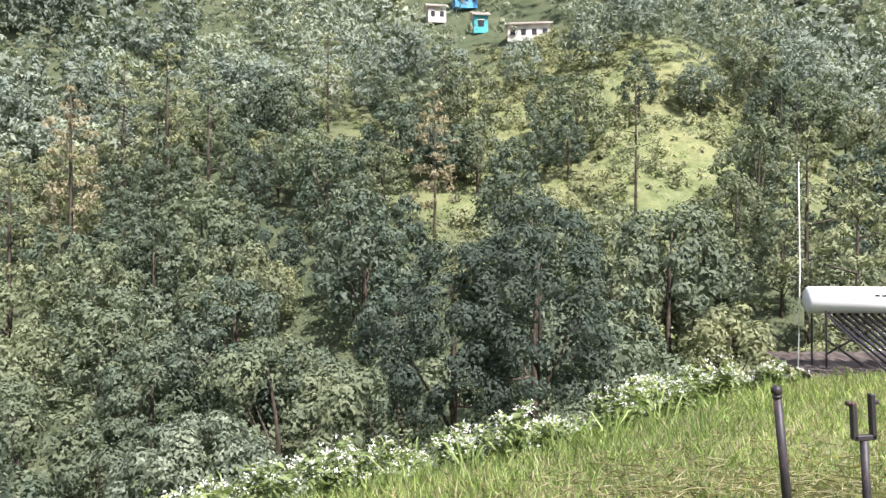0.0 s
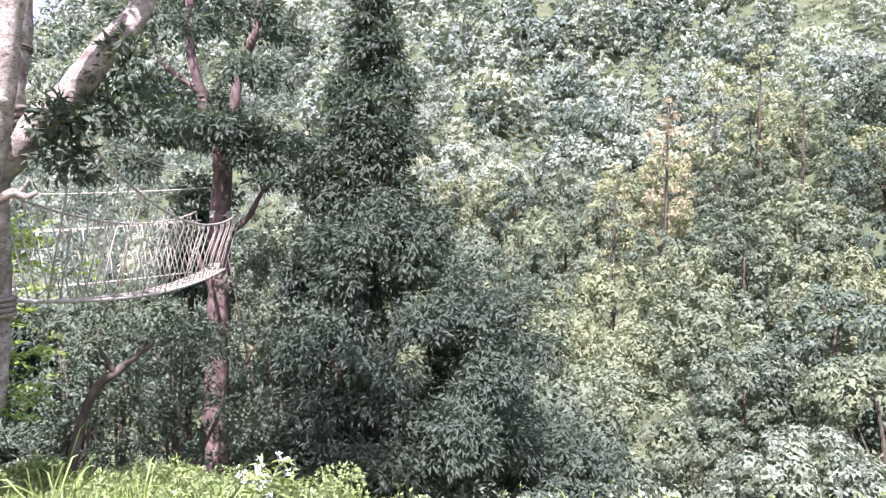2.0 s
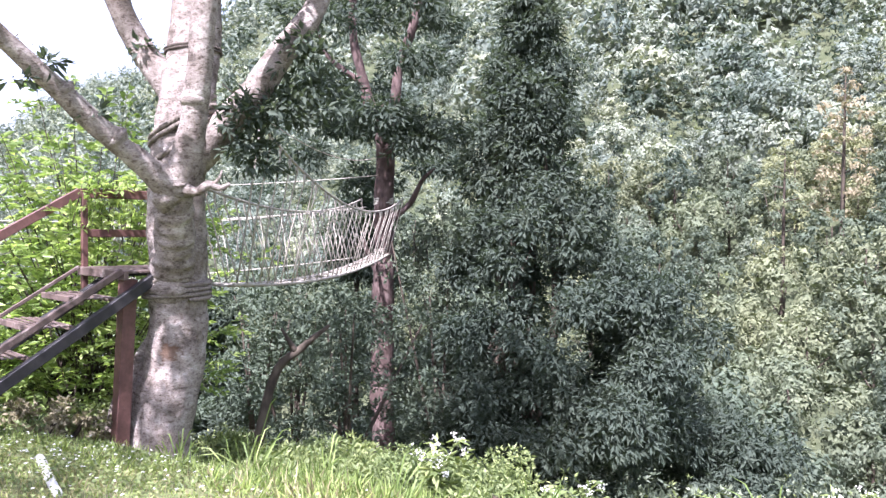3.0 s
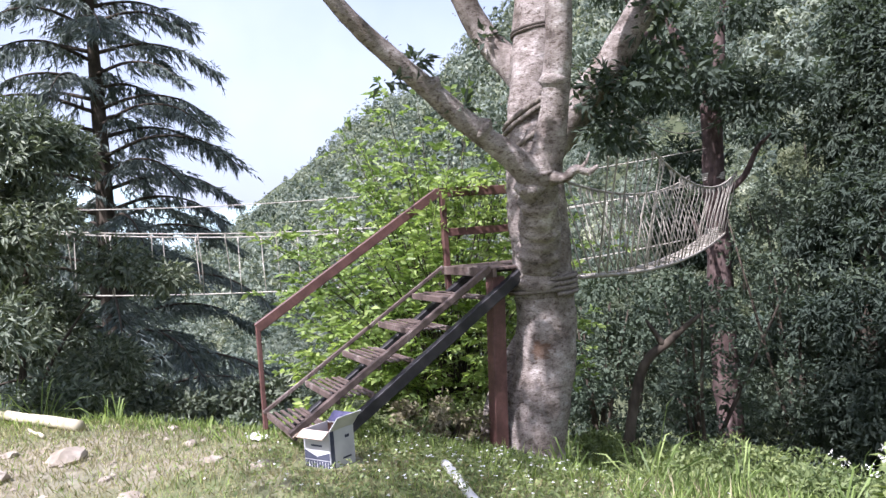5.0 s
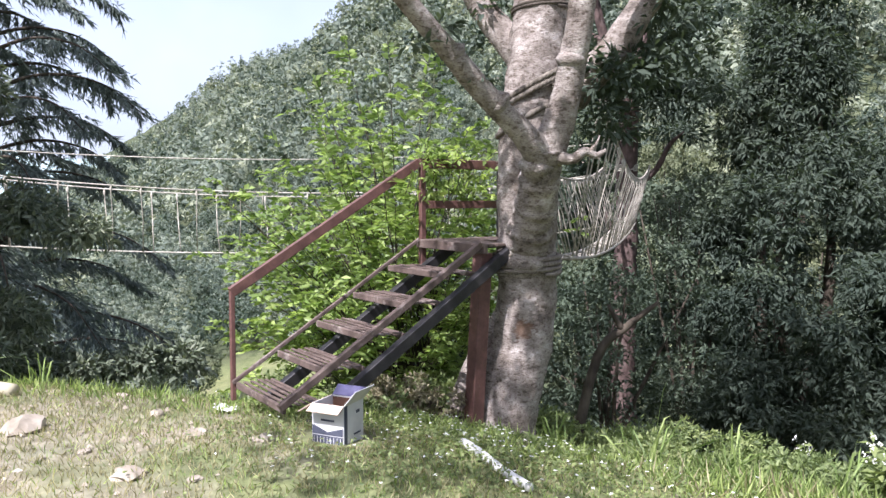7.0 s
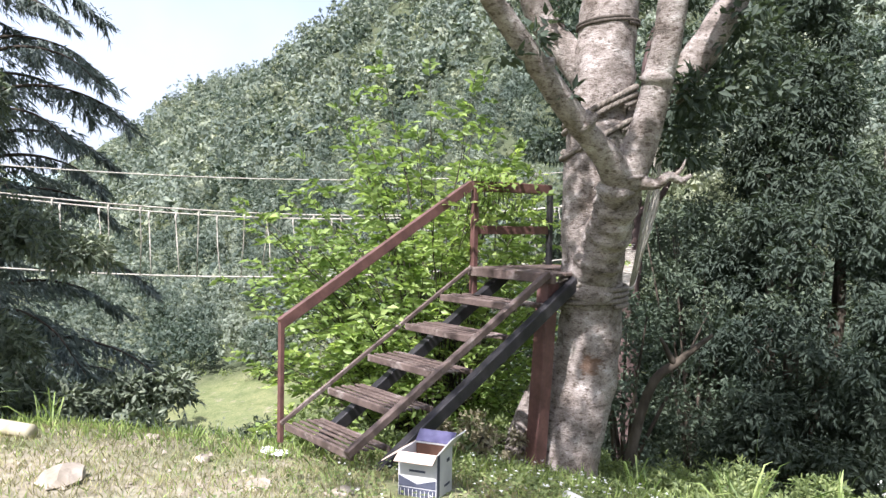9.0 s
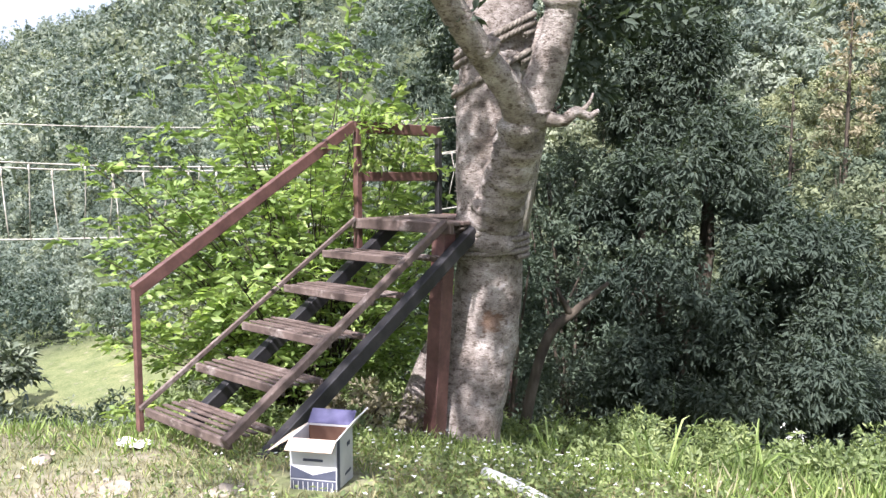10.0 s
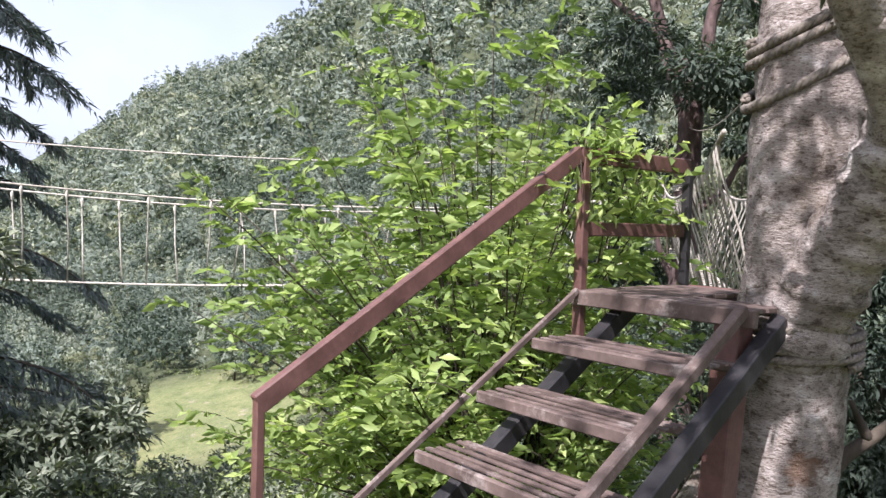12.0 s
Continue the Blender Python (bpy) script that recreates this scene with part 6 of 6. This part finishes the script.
def carton():
    e = new("carton")
    e.matrix_world = Matrix.Translation((-6.88, 0.07, gz(-6.88, 0.07) - 0.01)) @ Matrix.Rotation(radians(37), 4, "Z")
    tagged(e, "open white printed cardboard carton on the grass", "carton")
    W, H, T = 0.235, 0.265, 0.006
    h = W / 2
    body = part("wall_panel", box_bm((W, T, H), (0, -h, H / 2)), CARD_WHITE, e)
    lining = part("wall_panel", box_bm((W, T, H), (0, h, H / 2)), CARD_WHITE, e)
    part("inner_lining", box_bm((W - 3 * T, 0.003, H * 0.96), (0, h - T / 2 - 0.004, H * 0.49)), CARD_BROWN, lining, "bare brown inner face")
    side = part("wall_panel", box_bm((T, W - T, H), (h - T / 2, 0, H / 2)), CARD_WHITE, e)
    part("wall_panel", box_bm((T, W - T, H), (-h + T / 2, 0, H / 2)), CARD_WHITE, e)
    part("bottom_panel", box_bm((W - 2 * T, W - 2 * T, T), (0, 0, T)), CARD, e, "brown inside of the carton")
    part("inner_box", box_bm((W * 0.8, W * 0.7, H * 0.6), (0, 0.01, H * 0.32), bevel=0.006), CARD_BROWN, e, "brown packing inside the carton")
    part("print_band", box_bm((W * 0.96, 0.002, 0.06), (0, -h - T / 2 - 0.002, 0.035)), CARD_DARK, body, "dark printed band")
    bm = bmesh.new()
    yy = -h - T / 2 - 0.0025
    for pts in (((-h, 0.262), (h, 0.262), (0.35 * h, 0.225), (-0.35 * h, 0.225)), ((-h, 0.135), (-h, 0.072), (h, 0.072), (h, 0.125), (0.0, 0.092))):
        bm.faces.new([bm.verts.new((px * 0.97, yy, pz * 0.985)) for px, pz in pts])
    part("print_shape", bm, CARD_DARK, body, "dark slanted printed shapes")
    for k in range(9):
        part("print_line", box_bm((0.003, 0.002, 0.045), (-h * 0.85 + k * W * 0.105, yy - 0.003, 0.036)), CARD_WHITE, body)
    part("print_stroke", box_bm((0.10, 0.002, 0.012), (0.0, yy, 0.165)), CARD_DARK, body, "bar of unreadable script")
    part("print_edge", box_bm((0.002, 0.035, H * 0.98), (h + 0.002, -h + 0.022, H / 2)), CARD_DARK, side)
    part("print_stroke", box_bm((0.002, 0.08, 0.012), (h + 0.002, 0.04, 0.06)), CARD_DARK, side)
    part("print_stroke", box_bm((0.002, 0.04, 0.02), (h + 0.002, 0.05, 0.2)), CARD_DARK, side)
    part("flap", box_bm((W, 0.08, T), (0, -0.04, 0), Matrix.Translation((0, -h, H)) @ Matrix.Rotation(radians(28), 4, "X")), CARD_PALE, e, "pale brown inside of an opened flap")
    part("flap", box_bm((0.13, W, T), (-0.065, 0, 0), Matrix.Translation((-h, 0, H)) @ Matrix.Rotation(radians(-32), 4, "Y")), CARD_PALE, e, "pale brown inside of a drooping flap")
    part("flap", box_bm((0.13, W, T), (0.065, 0, 0), Matrix.Translation((h, 0, H)) @ Matrix.Rotation(radians(-50), 4, "Y")), CARD_WHITE, e, "pale opened flap")
    part("flap", box_bm((W, 0.09, T), (0, 0.045, 0), Matrix.Translation((0, h, H)) @ Matrix.Rotation(radians(38), 4, "X")), CARD_VIOLET, e, "violet printed flap standing open")


carton()


# ---- iron poles, solar heater, houses ----
def pole_with_ball():
    e = new("iron_pole")
    x, y = 1.94, 4.4
    e.location = (x, y, gz(x, y) - 0.1)
    e.rotation_euler = (0, radians(-5.5), 0)
    tagged(e, "dark leaning iron pipe post with a ball top", "post")
    hgt = 0.84
    tubes("pipe", [(np.array([(0, 0, 0), (0, 0, hgt)]), np.array([0.027, 0.023]))], PIPE_PAINT, e, sides=16)
    tubes("collar", [(np.array([(0, 0, hgt), (0, 0, hgt + 0.012)]), np.array([0.028, 0.028]))], PIPE_PAINT, e, sides=16)
    bm = bmesh.new()
    bmesh.ops.create_uvsphere(bm, u_segments=16, v_segments=10, radius=0.031)
    bmesh.ops.translate(bm, vec=(0, 0, hgt + 0.04), verts=bm.verts)
    part("ball", bm, PIPE_PAINT, e, "dark round finial", True)


def forked_pole():
    e = new("iron_pole")
    x, y = 2.27, 4.2
    e.location = (x, y, gz(x, y) - 0.1)
    e.rotation_euler = (0, radians(-3), 0)
    tagged(e, "dark iron post with a forked bracket on top", "post")
    tubes("pipe", [(np.array([(0, 0, 0), (0, 0, 0.66)]), np.array([0.022, 0.022]))], PIPE_PAINT, e, sides=14)
    part("bracket_base", box_bm((0.115, 0.04, 0.028), (0, 0, 0.675), bevel=0.004), PIPE_PAINT, e)
    for s in (-1, 1):
        arm = part("bracket_arm", box_bm((0.026, 0.04, 0.22 + 0.02 * s), (s * 0.05, 0, 0.775 + 0.01 * s), bevel=0.004), PIPE_PAINT, e)
        tubes("bolt", [(np.array([(s * 0.05, 0, 0.86), (s * 0.085, 0, 0.86)]), np.array([0.013, 0.013]))], PIPE_PAINT, arm, sides=8)


pole_with_ball()
forked_pole()


def solar_heater():
    e = new("solar_water_heater")
    e.matrix_world = Matrix.Translation((5.5, 12.0, -0.25)) @ Matrix.Rotation(radians(-8), 4, "Z")
    tagged(e, "white-tanked solar water heater with dark glass tubes", "water heater")
    z = 1.0
    tubes("tank", [(np.array([(0, 0, z), (0.04, 0, z), (1.9, 0, z), (1.94, 0, z)]), np.array([0.165, 0.205, 0.205, 0.165]))], TANK, e, "white enamelled tank", 28)
    for k in range(16):
        x = 0.28 + k * 0.105
        tubes("glass_tube", [(np.array([(x, -0.06, z - 0.2), (x + 0.55, -1.0, 0.14)]), np.array([0.026, 0.026]))], TUBE, e, sides=8)
    part("foot_rail", beam_bm((0.75, -1.02, 0.10), (2.5, -1.02, 0.10), 0.05, 0.05), PIPE_PAINT, e)
    for a, b in (((0.12, 0.1, 0), (0.12, 0.1, z - 0.15)), ((0.25, -0.15, 0), (0.25, -0.15, z - 0.15)), ((1.8, 0.1, 0), (1.8, 0.1, z - 0.15)), ((0.25, -0.1, z - 0.2), (0.8, -1.02, 0.05)), ((0.25, -0.15, 0.62), (0.62, -0.15, 0.62)), ((0.25, -0.15, 0.2), (0.75, -0.5, 0.62)), ((0.25, -0.12, 0.42), (0.60, -0.6, 0.10))):
        part("frame_bar", beam_bm(a, b, 0.03, 0.03, up=(0.3, 1, 0.1)), PIPE_PAINT, e)
    for k in range(3):
        part("tank_mark", box_bm((0.07, 0.004, 0.04), (0.95 + k * 0.1, -0.192, z + 0.08)), PIPE_PAINT, e)


def shed_roof():
    e = new("shed")
    tagged(e, "low shed with a weathered corrugated roof below the lawn", "shed")
    bm = bmesh.new()
    n = 60
    vs = []
    for i in range(n + 1):
        x = 5.45 + 4.05 * i / n
        zz = 0.022 * math.sin(i * 1.9)
        vs.append((bm.verts.new((x, 10.9, -0.42 + zz)), bm.verts.new((x, 13.4, -0.22 + zz))))
    for p, q in zip(vs, vs[1:]):
        bm.faces.new((p[0], q[0], q[1], p[1]))
    bmesh.ops.solidify(bm, geom=bm.faces[:], thickness=0.02)
    part("roof", bm, ROOF_DARK, e)
    part("wall", box_bm((3.7, 2.1, 3.0), (7.5, 12.15, -2.05)), ROOF_DARK, e)


shed_roof()
solar_heater()
mast = tubes("thin_mast", [(np.array([(5.42, 12.1, gz(5.42, 12.1) - 0.1), (5.46, 12.1, 1.2), (5.44, 12.1, 2.85)]), np.array([0.012, 0.010, 0.007]))], PAPER)
tagged(mast, "thin white mast standing beside the shed", "mast")


def house(at, turn, size, wall_mat, label, bays, roof_mat=TIN):
    e = new("house")
    w, dp, h = size
    e.matrix_world = Matrix.Translation((*at, gz(*at) - 0.4)) @ Matrix.Rotation(radians(turn), 4, "Z")
    tagged(e, label, "house", "hillside houses")
    part("wall", box_bm((w, dp, h + 0.4), (0, 0, h / 2)), wall_mat, e)
    bm = bmesh.new()
    for s in (-1, 1):
        f = [bm.verts.new(p) for p in ((-w / 2 - 0.4, s * (dp / 2 + 0.5), h + 0.15), (w / 2 + 0.4, s * (dp / 2 + 0.5), h + 0.15), (w / 2 + 0.4, 0, h + 1.1), (-w / 2 - 0.4, 0, h + 1.1))]
        bm.faces.new(f)
    bmesh.ops.solidify(bm, geom=bm.faces[:], thickness=0.08)
    part("roof", bm, roof_mat, e)
    for k in range(bays):
        x = -w / 2 + w * (k + 0.5) / bays
        win = part("window", box_bm((w / bays * 0.45, 0.06, h * 0.42), (x, -dp / 2 - 0.03, h * 0.55)), DARK_OPENING, e)
        part("window_frame", box_bm((w / bays * 0.55, 0.05, h * 0.06), (x, -dp / 2 - 0.06, h * 0.79)), WALL_WHITE, win)


house((3.7, 134.5), 8, (3.8, 3.5, 2.6), WALL_BLUE, "small blue painted house high on the hillside", 3)
house((5.9, 126.0), 4, (2.2, 2.5, 2.4), WALL_TEAL, "small teal painted hut among hillside trees", 1)
house((12.7, 117.0), -6, (6.2, 4, 2.0), WALL_WHITE, "long low white house under a pale tin roof", 4)
house((51.6, 135.5), -12, (8.0, 4, 2.2), WALL_WHITE, "pale low house across the wooded gully", 4)
house((-1.2, 133), 10, (3.0, 3, 2.2), WALL_WHITE, "small white house half hidden by trees", 2)
